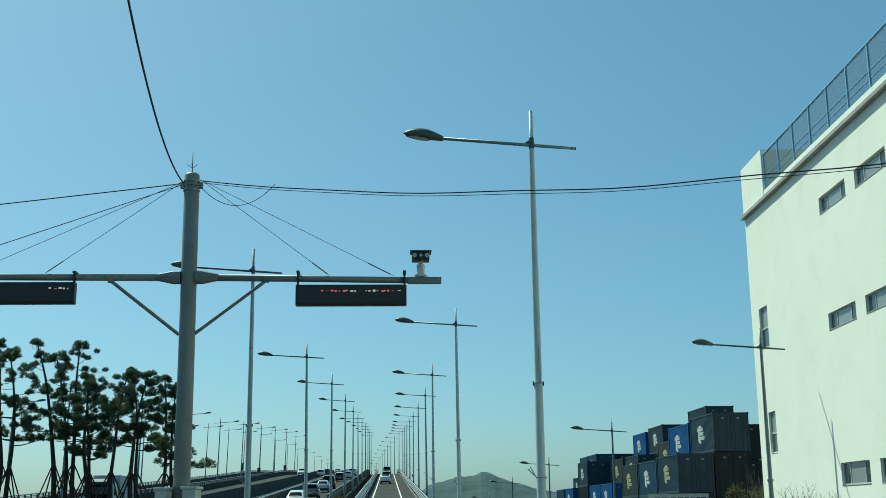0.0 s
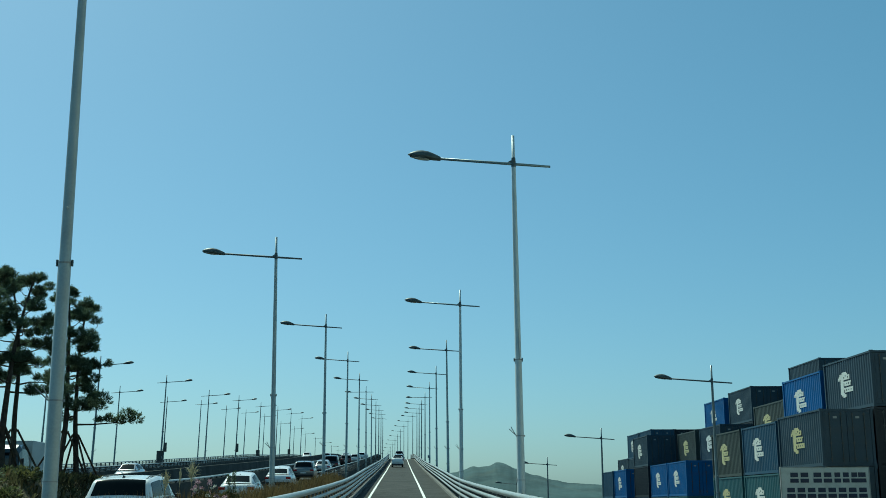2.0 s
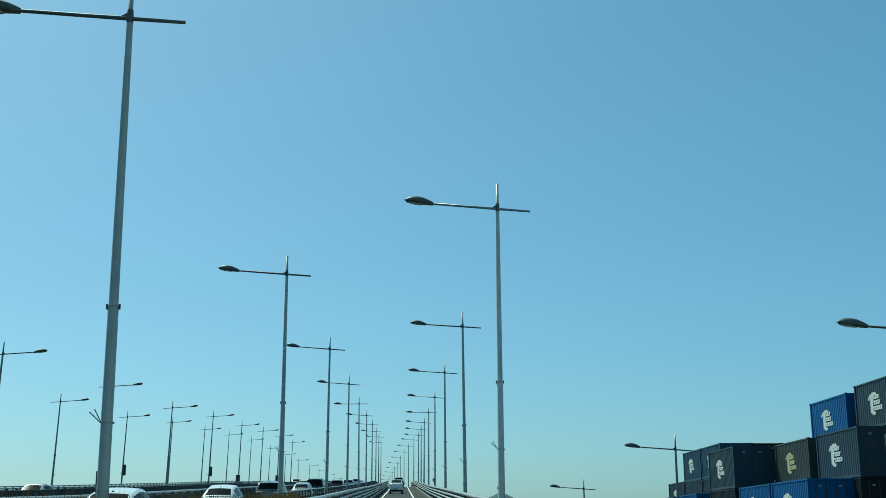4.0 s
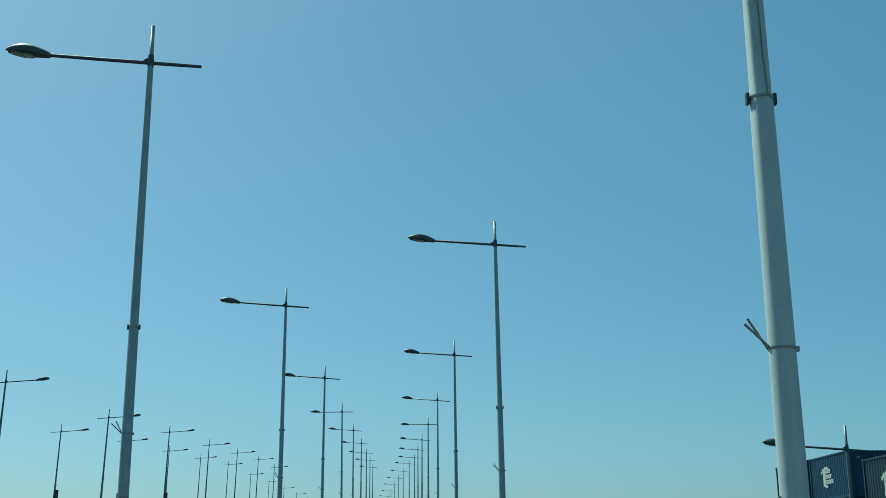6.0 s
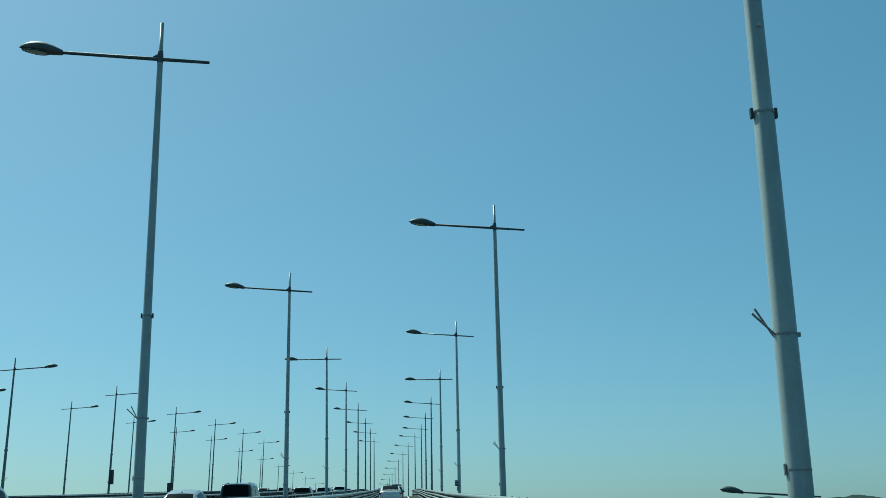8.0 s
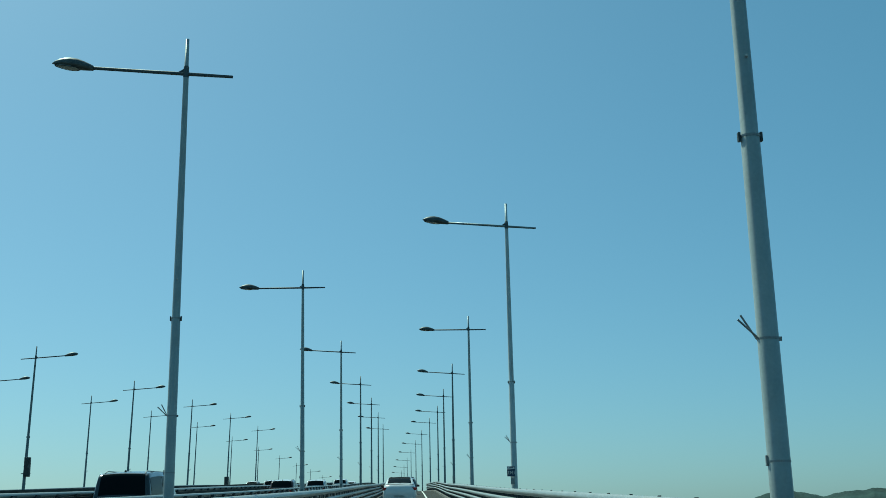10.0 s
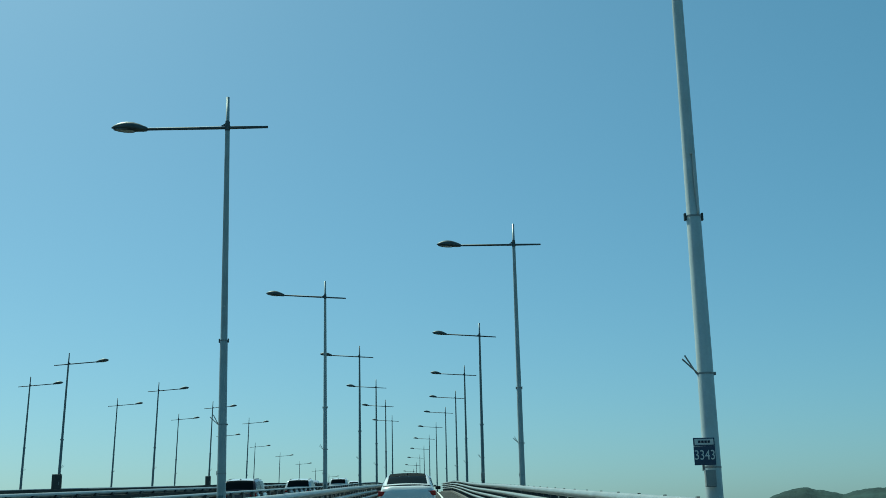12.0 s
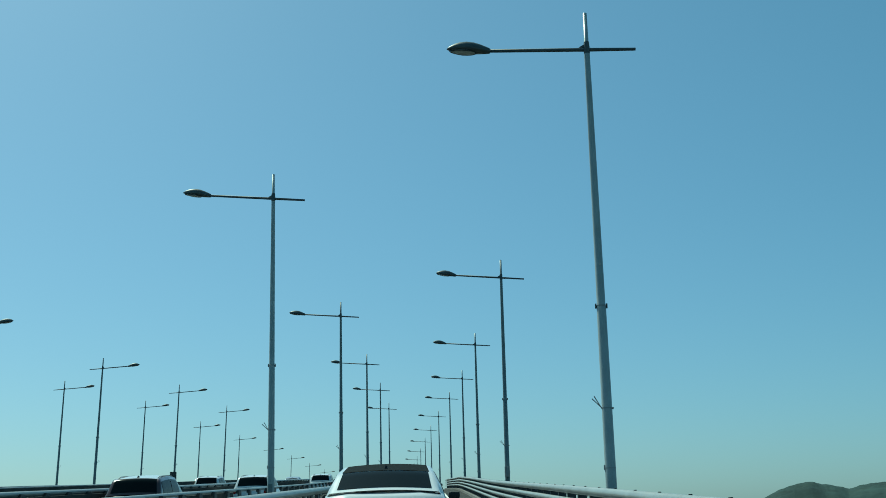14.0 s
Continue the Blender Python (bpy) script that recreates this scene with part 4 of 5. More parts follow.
def loft(bm, secs):
    rows = [[bm.verts.new(p) for p in s] for s in secs]
    for a, b in zip(rows, rows[1:]):
        n = len(a)
        for i in range(n):
            bm.faces.new((a[i], b[i], b[(i + 1) % n], a[(i + 1) % n]))
    bm.faces.new(rows[0]); bm.faces.new(rows[-1][::-1])


SHAPES = {
    "sedan": dict(L=4.85, W=1.84, body=[(-2.42, 0.80, 0.45, 0.82), (-2.36, 0.86, 0.32, 0.98), (-1.9, 0.91, 0.24, 1.03), (-1.0, 0.92, 0.22, 1.00), (0.6, 0.92, 0.22, 0.98), (1.45, 0.91, 0.22, 0.95), (2.1, 0.88, 0.26, 0.80), (2.38, 0.78, 0.35, 0.66), (2.43, 0.66, 0.42, 0.58)],
                  cab=[(-2.0, 0.70, 1.05), (-1.32, 0.585, 1.40), (-0.25, 0.57, 1.565), (0.5, 0.56, 1.52), (1.5, 0.70, 0.98)], belt=1.00),
    "crossover": dict(L=4.75, W=1.88, body=[(-2.40, 0.76, 0.48, 1.06), (-2.34, 0.84, 0.34, 1.24), (-1.95, 0.88, 0.26, 1.30), (-1.0, 0.92, 0.24, 1.20), (0.6, 0.92, 0.24, 1.10), (1.45, 0.91, 0.24, 1.02), (2.1, 0.88, 0.28, 0.88), (2.33, 0.78, 0.36, 0.72), (2.38, 0.66, 0.44, 0.62)],
                      cab=[(-2.02, 0.725, 1.31), (-1.40, 0.665, 1.56), (-0.5, 0.62, 1.66), (0.5, 0.60, 1.63), (1.5, 0.74, 1.04)], belt=1.16),
    "suv": dict(L=4.75, W=1.90, body=[(-2.37, 0.84, 0.48, 0.95), (-2.32, 0.91, 0.34, 1.08), (-1.9, 0.95, 0.26, 1.12), (-0.5, 0.95, 0.25, 1.10), (1.0, 0.95, 0.25, 1.06), (1.7, 0.93, 0.26, 1.00), (2.2, 0.88, 0.32, 0.88), (2.38, 0.74, 0.42, 0.74)],
                cab=[(-2.27, 0.84, 1.10), (-1.92, 0.73, 1.60), (-0.6, 0.72, 1.69), (0.5, 0.69, 1.65), (1.42, 0.80, 1.06)], belt=1.08),
    "van": dict(L=5.15, W=1.95, body=[(-2.57, 0.86, 0.48, 0.98), (-2.54, 0.94, 0.34, 1.08), (-1.9, 0.97, 0.26, 1.12), (1.2, 0.97, 0.25, 1.10), (1.9, 0.95, 0.26, 1.06), (2.4, 0.88, 0.34, 0.90), (2.57, 0.72, 0.44, 0.74)],
                cab=[(-2.52, 0.84, 1.08), (-2.32, 0.76, 1.86), (-0.6, 0.76, 1.93), (0.9, 0.74, 1.86), (2.0, 0.82, 1.08)], belt=1.08),
}


def vehicle(kind, paint, label, roof=None):
    s = SHAPES[kind]
    e = thing("car", None, label, "car", "cars on the bridge")
    bm = nb(); loft(bm, [section(*b) for b in s["body"]])
    bmesh.ops.recalc_face_normals(bm, faces=bm.faces)
    body = part("body", bm, M[paint], e, smooth=True)
    # cabin: an arched shell over the belt line, with panes laid 6 mm proud of it
    cab, belt = s["cab"], s["belt"]
    hwb = s["body"][3][1] - 0.09
    ks = np.linspace(0, len(cab) - 1, 41)
    sm = np.array([np.interp(ks, range(len(cab)), [q[a] for q in cab]) for a in range(3)])
    kern = np.array([1, 2, 3, 2, 1]) / 9
    for a in range(3):
        mid = np.convolve(np.pad(sm[a], 2, mode="edge"), kern, "valid")
        sm[a][2:-2] = mid[2:-2]

    def shell(u, v, lift=0.0):
        """u: 0 at the rear edge to 1 at the front; v: -1 to 1 across, the sides beyond 0.8."""
        f = min(39.999, max(0, u * 40)); k = int(f); t = f - k
        y, hw, z = (sm[a][k] + (sm[a][k + 1] - sm[a][k]) * t for a in range(3))
        w = abs(v)
        if w <= 0.8:
            q = w / 0.8
            x, zz = hw * q, z + 0.035 * (1 - q * q)
            y -= 0.05 * (1 - q * q) * (1 if u < 0.3 else 0)
            n = Vector((0.25 * q, 0, 1))
        else:
            q = (w - 0.8) / 0.2
            low = hwb if 0.12 < u < 0.9 else hw + 0.05
            x, zz = hw + (low - hw) * q + 0.03 * math.sin(q * math.pi), z + (belt - 0.03 - z) * q
            n = Vector((1, 0, 0.35))
        if u < 0.26:
            n = Vector((n.x, -0.8, n.z))
        elif u > 0.74:
            n = Vector((n.x, 0.8, n.z))
        n = n.normalized() * lift
        sx = -1 if v < 0 else 1
        return (sx * (x + n.x), y + n.y, zz + n.z)

    def patch(u0, u1, v0, v1, nu, nv, lift):
        bm = nb()
        g_ = [[bm.verts.new(shell(u0 + (u1 - u0) * i / nu, v0 + (v1 - v0) * j / nv, lift)) for j in range(nv + 1)] for i in range(nu + 1)]
        for i in range(nu):
            for j in range(nv):
                bm.faces.new((g_[i][j], g_[i + 1][j], g_[i + 1][j + 1], g_[i][j + 1]))
        bmesh.ops.recalc_face_normals(bm, faces=bm.faces)
        return bm

    part("cabin", patch(0, 1, -1, 1, 40, 30, 0.0), M[paint], e, smooth=True)
    if roof:
        part("roof_panel", patch(0.262, 0.72, -0.72, 0.72, 16, 12, 0.007), M[roof], e, "dark roof panel", smooth=True)
    part("rear_window", patch(0.035, 0.25, -0.70, 0.70, 10, 14, 0.008), M["car_glass"], e, "dark tinted glass", smooth=True)
    part("windscreen", patch(0.78, 0.97, -0.72, 0.72, 8, 12, 0.008), M["car_glass"], e, "dark tinted glass", smooth=True)
    for sx in (-1, 1):
        for u0, u1 in ((0.25, 0.49), (0.51, 0.76)):
            part("side_window", patch(u0, u1, sx * 0.83, sx * 0.965, 8, 4, 0.008), M["car_glass"], e, "dark tinted glass", smooth=True)
    # wheels
    for sx in (-1, 1):
        for y in (-s["L"] * 0.29, s["L"] * 0.30):
            bm = nb(); tube(bm, [(sx * 0.64, y, 0.335), (sx * 0.66, y, 0.335), (sx * 0.85, y, 0.335), (sx * 0.87, y, 0.335)], [0.30, 0.335, 0.335, 0.30], 20)
            w = part("wheel", bm, M["rubber"], e, "black tyre")
            bm = nb(); tube(bm, [(sx * 0.80, y, 0.335), (sx * 0.885, y, 0.335)], [0.22, 0.20], 14); part("rim", bm, M["rim"], w)
    # lamps, bumper, mirrors, plate, antenna
    y0 = -s["L"] / 2
    zt = s["body"][1][3]
    for sx in (-1, 1):
        bm = nb(); box(bm, sx * 0.72 - 0.17, sx * 0.72 + 0.17, y0 + 0.0, y0 + 0.14, zt - 0.24, zt - 0.09, 0.03); part("tail_lamp", bm, M["tail"], e, "red tail lamp")
        bm = nb(); box(bm, sx * 0.70 - 0.14, sx * 0.70 + 0.14, -y0 - 0.22, -y0 - 0.05, 0.60, 0.70, 0.02); part("headlight", bm, M["lamp_glass"], e)
        bm = nb(); box(bm, sx * 0.99 - 0.09, sx * 0.99 + 0.09, 0.88, 1.0, belt - 0.01, belt + 0.10, 0.035); part("mirror", bm, M["trim"] if paint == "car_white" else M[paint], e)
    bm = nb(); box(bm, -0.82, 0.82, y0 - 0.03, y0 + 0.12, 0.36, 0.54, 0.03); part("bumper", bm, M["trim"], e, "black plastic bumper insert")
    bm = nb(); box(bm, -0.26, 0.26, y0 - 0.025, y0 - 0.01, 0.64, 0.75); part("plate", bm, M["plate_white"], e, "plain white plate")
    bm = nb()
    zc, yc = cab[1][2] + 0.075, cab[1][0] + 0.28
    vs = [bm.verts.new(p) for p in ((-0.03, yc - 0.09, zc - 0.02), (0.03, yc - 0.09, zc - 0.02), (0.03, yc + 0.1, zc), (-0.03, yc + 0.1, zc), (0, yc - 0.07, zc + 0.045), (0, yc - 0.01, zc + 0.045))]
    for f in ((0, 1, 4), (1, 2, 5, 4), (2, 3, 5), (3, 0, 4, 5)):
        bm.faces.new([vs[i] for i in f])
    part("antenna", bm, M["trim"], e, "black shark-fin antenna")
    if kind in ("suv", "van"):
        for sx in (-1, 1):
            bm = nb(); tube(bm, [(sx * 0.62, cab[1][0] + 0.2, cab[1][2] + 0.02), (sx * 0.62, cab[1][0] + 0.5, cab[1][2] + 0.085), (sx * 0.60, cab[3][0] - 0.2, cab[3][2] + 0.065), (sx * 0.60, cab[3][0], cab[3][2] + 0.02)], 0.018, 6)
            part("roof_bar", bm, M["steel"], e)
    return e


def put(car, x, y):
    slope = math.degrees(math.atan2(zr(y + 2) - zr(y - 2), 4))
    car.matrix_basis = pose(x, y, zr(y) + 0.004, slope, 0, 0)
    return car


def put_copy(car, x, y, label=""):
    slope = math.degrees(math.atan2(zr(y + 2) - zr(y - 2), 4))
    return tagged(copy_thing(car, pose(x, y, zr(y) + 0.004, slope, 0, 0)), label)


put(vehicle("sedan", "car_white", "white sedan climbing the ramp", "car_roof"), -0.2, 262.0)
put(vehicle("crossover", "car_white", "white car with a dark roof climbing the ramp", "car_roof"), -0.33, 201.4)
suv_w = put(vehicle("suv", "car_white", "white sport utility car following the bridge lane"), -8.15, 243.0)
sedan_plain = put(vehicle("sedan", "car_white", "white sedan in the slip lane beside the planted median"), -8.03, 87.0)
suv_g = put(vehicle("suv", "car_grey", "grey sport utility car on the ramp"), -0.2, 232.0)
put(vehicle("suv", "car_red", "dark maroon sport utility car with a white roof", "car_white"), -8.9, 223.0)
sed_s = put(vehicle("sedan", "car_silver", "silver sedan on the bridge carriageway"), -12.4, 296.0)
van_b = put(vehicle("van", "car_black", "black van on the bridge carriageway"), -8.6, 176.0)
put_copy(suv_w, -8.4, 282.0, "white sport utility car farther along the bridge")
put_copy(suv_w, -15.0, 268.0, "white sport utility car beyond the dividing parapet")
put_copy(sedan_plain, -8.6, 310.0, "white sedan farther along the bridge")
put_copy(sedan_plain, -8.25, 109.0, "white sedan on the slip road beside dry grass")
put_copy(suv_w, -7.3, 59.0, "white car on the slip road beside the planted median")
put_copy(suv_g, -8.4, 132.0, "grey sport utility car on the bridge carriageway")
put_copy(sed_s, -8.5, 158.0, "silver sedan in the bridge lane")
put_copy(van_b, -0.2, 300.0, "black van near the top of the ramp")
for x, y in ((-23.6, 130.0), (-21.6, 300.0)):
    tagged(copy_thing(suv_w if y > 180 else sed_s, pose(x, y, zr(y) + 0.004, -math.degrees(math.atan2(zr(y + 2) - zr(y - 2), 4)), 0, 180)), "oncoming car beyond the median barrier")
# box lorry coming towards the viewer beyond the trees
lorry = thing("box_lorry", pose(-21.4, 92.5, zr(92.5) + 0.004), "lorry with a dark cab and a plain pale box body", "lorry")
bm = nb(); box(bm, -1.02, 1.02, -0.9, 4.6, 0.95, 3.25, 0.03); part("cargo_box", bm, M["truck_box"], lorry)
bm = nb()
loft(bm, [[(sx * hw, y, z) for sx, hw, z in ((1, w, 0.45), (1, w + 0.03, 1.3), (1, w - 0.06, zt - 0.25), (1, w - 0.25, zt), (-1, w - 0.25, zt), (-1, w - 0.06, zt - 0.25), (-1, w + 0.03, 1.3), (-1, w, 0.45))]
          for y, w, zt in ((-2.75, 0.88, 2.2), (-2.62, 0.92, 2.72), (-2.2, 0.95, 2.95), (-1.1, 0.96, 3.0))])
bmesh.ops.recalc_face_normals(bm, faces=bm.faces)
part("cab", bm, M["car_black"], lorry, "dark cab")
bm = nb()
vs = [bm.verts.new(p) for p in ((-0.80, -2.775, 1.5), (0.80, -2.775, 1.5), (0.72, -2.70, 2.52), (-0.72, -2.70, 2.52))]
bm.faces.new(vs)
bmesh.ops.solidify(bm, geom=bm.faces[:], thickness=0.03)
part("windscreen", bm, M["car_glass"], lorry, "dark tinted glass")
bm = nb(); box(bm, -0.45, 0.45, -2.3, 4.5, 0.6, 0.95); part("chassis", bm, M["trim"], lorry)
for sx in (-1, 1):
    bm = nb(); box(bm, sx * 1.08 - 0.06, sx * 1.08 + 0.06, -2.75, -2.6, 1.7, 2.2, 0.02); part("mirror", bm, M["trim"], lorry)
    for y in (-1.7, 3.2):
        bm = nb(); tube(bm, [(sx * 0.62, y, 0.46), (sx * 0.94, y, 0.46)], 0.46, 16); part("wheel", bm, M["rubber"], lorry)


# ---------------------------------------------------------------- planted median: mound, pines, stakes, shrubs
def mound_z(x, y):
    fx = min(1, max(0, (x + 31) / 4)) * min(1, max(0, (-9.9 - x) / 2.6))
    fy = min(1, max(0, (y - 34) / 34)) * min(1, max(0, (91 - y) / 6))
    s = (fx * fx * (3 - 2 * fx)) * (fy * fy * (3 - 2 * fy))
    return GROUND_Z - 0.05 + s * (3.05 + 0.18 * noise.noise((x * 0.4, y * 0.4, 3)))


bm = nb()
nx, ny = 44, 60
g = [[bm.verts.new((-32 + 22.2 * i / nx, 32 + 60 * j / ny, mound_z(-32 + 22.2 * i / nx, 32 + 60 * j / ny))) for i in range(nx + 1)] for j in range(ny + 1)]
for a, b in zip(g, g[1:]):
    for i in range(nx):
        bm.faces.new((a[i], a[i + 1], b[i + 1], b[i]))
tagged(part("planted_mound", bm, M["soil"], None, smooth=True), "low planted earth mound in the median", "ground", kind="structure")


def tufts(verts, faces, centre, radius, n, length, rnd, flat=0.6, width=0.02):
    """Many thin blades that spring from a clump's centre."""
    for _ in range(n):
        a, u = rnd.uniform(0, math.tau), rnd.uniform(-0.5, 1)
        d = Vector((math.cos(a) * math.sqrt(max(0, 1 - u * u * 0.8)), math.sin(a) * math.sqrt(max(0, 1 - u * u * 0.8)), u * flat)).normalized()
        p = centre + d * radius * rnd.uniform(0.2, 1.0) ** 0.6
        q = p + (d + Vector((rnd.uniform(-.5, .5), rnd.uniform(-.5, .5), rnd.uniform(-.2, .6)))).normalized() * length * rnd.uniform(0.6, 1.3)
        s = d.cross(Vector((rnd.uniform(-1, 1), rnd.uniform(-1, 1), 1))).normalized() * width * rnd.uniform(0.7, 1.5)
        i = len(verts)
        verts += [p - s, p + s, q + s * 0.3, q - s * 0.3]
        faces.append((i, i + 1, i + 2, i + 3))


def needle_cushion(rnd, centre, wide, tall, shoots, length, thin, out):
    """A flattened ragged cushion of shoots; each shoot is a brush of thin needles."""
    for _ in range(shoots):
        a, u = rnd.uniform(0, math.tau), rnd.uniform(-0.45, 1.0)
        w = math.sqrt(max(0.0, 1 - u * u)) * rnd.uniform(0.45, 1.0)
        root = centre + Vector((w * math.cos(a) * wide, w * math.sin(a) * wide, u * tall * rnd.uniform(0.6, 1.0)))
        way = Vector((math.cos(a) * w, math.sin(a) * w, 0.35 + 0.7 * max(0.0, u))).normalized()
        for _ in range(11):
            p = root + way * rnd.uniform(-0.09, 0.07)
            d = (way * rnd.uniform(0.3, 1.1) + Vector((rnd.gauss(0, 0.6), rnd.gauss(0, 0.6), rnd.gauss(0.1, 0.5)))).normalized() * length * rnd.uniform(0.7, 1.3)
            side = d.cross(Vector((rnd.uniform(-1, 1), rnd.uniform(-1, 1), rnd.uniform(-1, 1)))).normalized() * thin
            out.append((p - side, p + side, p + d + side * 0.3, p + d - side * 0.3))


def pine(x, y, top, bend, seed, low=0.42, crown=1.6, full=1.0, girth=0.14, bough=0.0):
    """A transplanted pine: bent bare stem, crooked side limbs, cushions of needles with sky between them.
    bend: sideways offsets of the stem at even heights; full: how densely the crown is set."""
    rnd = random.Random(seed)
    z0 = mound_z(x, y)
    h = top - z0
    e = thing("pine_tree", pose(x, y, z0), "tall slender pine with a bare stem and clumped dark needles", "tree", "median pines")
    n_st = 14
    stem = []
    for i in range(n_st + 1):
        t = i / n_st
        bx = float(np.interp(t, np.linspace(0, 1, len(bend)), bend))
        stem.append(Vector((bx + 0.05 * math.sin(t * 9 + seed), 0.14 * math.sin(t * 4 + seed * 2), t * h * 0.965 - (0.15 if i == 0 else 0))))
    for _ in range(2):
        stem = [stem[0]] + [(stem[i - 1] + stem[i] * 2 + stem[i + 1]) / 4 for i in range(1, n_st)] + [stem[-1]]
    bm = nb()
    tube(bm, stem, [girth * (1 - 0.84 * (i / n_st) ** 0.9) + 0.012 + (0.05 if i == 0 else 0) for i in range(n_st + 1)], 9)
    part("trunk", bm, M["bark"], e, smooth=True)

    def stem_at(t):
        f = min(n_st - 0.001, max(0.0, t) * n_st)
        i = int(f)
        return stem[i].lerp(stem[i + 1], f - i)

    blades, lb = [], nb()
    n = int(18 * full)
    for k in range(n):
        f = (k + rnd.uniform(0, 0.8)) / n
        t = low + (0.96 - low) * f
        p = stem_at(t)
        a = k * 2.4 + rnd.uniform(-0.6, 0.6)
        reach = crown * (0.55 + 0.75 * math.sin(math.pi * min(1.0, 0.22 + 0.62 * f)) - 0.55 * f) * rnd.uniform(0.55, 1.2)
        rise = rnd.uniform(-0.05, 0.28) + 0.35 * f
        if k == 0 and bough:
            a, reach, rise = 0.05, bough, 0.10
        d = Vector((math.cos(a), math.sin(a), 0))
        knots = [p]
        for j in (1, 2, 3):
            q = j / 3
            knots.append(p + d * reach * q + Vector((rnd.uniform(-.10, .10), rnd.uniform(-.10, .10), (rise * q + 0.22 * q * (q - 1.0)) * reach + rnd.uniform(-0.08, 0.08))))
        r0 = 0.048 * (1.3 - t)
        tube(lb, knots, [r0, r0 * 0.75, r0 * 0.5, 0.008], 5)
        spots = [(knots[3], 1.0)]
        if reach > 0.75:
            spots.append((knots[2].lerp(knots[3], 0.25), 0.85))
        if reach > 1.1:
            spots.append((knots[1].lerp(knots[2], 0.6), 0.7))
        for c, size in spots:
            for _ in range(2 if rnd.random() < 0.4 else 1):
                off = Vector((rnd.uniform(-0.28, 0.28), rnd.uniform(-0.28, 0.28), rnd.uniform(-0.05, 0.22)))
                tip = c + off
                tube(lb, [c, c.lerp(tip, 0.6) + Vector((0, 0, -0.03)), tip], [0.011, 0.009, 0.004], 4)
                wide = rnd.uniform(0.20, 0.38) * size * (1.12 - 0.4 * f)
                needle_cushion(rnd, tip, wide, wide * rnd.uniform(0.8, 1.05), int(40 + 420 * wide * wide), 0.09, 0.0105, blades)
    for k in range(4):
        tip = stem_at(1.0) + Vector((rnd.uniform(-.32, .32), rnd.uniform(-.3, .3), rnd.uniform(-.30, .10)))
        tube(lb, [stem_at(0.93), tip], [0.014, 0.005], 4)
        needle_cushion(rnd, tip, rnd.uniform(0.17, 0.26), 0.20, 70, 0.09, 0.0105, blades)
    part("bough", lb, M["bark"], e, smooth=True)
    me = bpy.data.meshes.new("crown")
    v = np.array([[tuple(q) for q in b_] for b_ in blades]).reshape(-1, 3)
    me.from_pydata(v.tolist(), [], np.arange(len(v)).reshape(-1, 4).tolist())
    me.materials.append(M["needles"])
    cr = new("crown", me)
    cr.parent = e
    s = thing("tree_support", pose(x, y, z0), "dark wooden tripod stakes propping a pine", "stake", "tree supports")
    collar = stem_at(0.25)
    for k in range(4):
        a = k * math.tau / 4 + 0.35 + seed * 0.7
        bm = nb()
        foot = Vector((math.cos(a) * 1.3, math.sin(a) * 1.3, 0))
        foot.z = mound_z(x + foot.x, y + foot.y) - z0 - 0.12
        tube(bm, [foot, (math.cos(a) * 0.12 + collar.x, math.sin(a) * 0.12 + collar.y, collar.z + 0.06)], 0.042, 7)
        part("stake", bm, M["stake"], s)
    bm = nb()
    tube(bm, [collar - Vector((0, 0, 0.10)), collar + Vector((0, 0, 0.10))], girth * 0.95, 10)
    part("tie_band", bm, M["stake"], s, "band that ties the stakes to the stem")
    return e


for i, (x, y, tp, bend, lo_, crown_, full_, girth_, bough_) in enumerate((
        (-14.15, 75.0, 10.25, (0, 0.22, 0.2, 0.2, -0.1), 0.36, 1.25, 1.0, 0.13, 0.0), (-13.55, 75.5, 9.8, (0, -0.05, -0.1, -0.2, 0.1), 0.31, 1.25, 0.95, 0.12, 2.3),
        (-15.1, 71.0, 10.0, (0, -0.15, 0.0, 0.3, 0.62), 0.42, 1.35, 1.1, 0.15, 0.0), (-15.15, 72.2, 10.2, (0, -0.02, 0.1, -0.15, -0.5), 0.45, 1.3, 0.9, 0.12, 0.0),
        (-16.28, 70.5, 10.1, (0, 0.0, 0.2, 0.42, 0.75), 0.56, 1.15, 0.65, 0.13, 0.0), (-17.75, 71.2, 9.6, (0, -0.1, -0.3, -0.3, -0.2), 0.36, 1.9, 1.25, 0.15, 0.0),
        (-19.07, 73.0, 12.3, (0, -0.08, -0.13, -0.08, 0.0), 0.40, 1.75, 1.15, 0.15, 0.0), (-19.97, 72.0, 12.2, (0, -0.05, -0.3, -0.75, -1.45), 0.42, 1.5, 0.95, 0.17, 0.0),
        (-22.75, 72.0, 11.6, (0, 0.1, 0.2, 0.2, -0.25), 0.38, 1.7, 1.0, 0.15, 0.0), (-24.0, 74.0, 12.5, (0, 0.25, 0.0, -0.2, -0.35), 0.40, 1.7, 1.0, 0.15, 0.0),
        (-18.52, 75.0, 10.4, (0, -0.1, -0.35, -0.4, -0.4), 0.35, 1.7, 1.15, 0.13, 0.0), (-20.36, 76.0, 11.9, (0, 0.0, -0.1, -0.5, -1.0), 0.42, 1.6, 0.95, 0.14, 0.0),
        (-26.2, 72.5, 11.2, (0, 0.1, 0.1, 0.0, 0.1), 0.38, 1.7, 0.95, 0.14, 0.0))):
    pine(x, y, tp, bend, 11 + i * 3, lo_, crown_, full_ * (1.0 if i < 5 else 0.78), girth_, bough_)


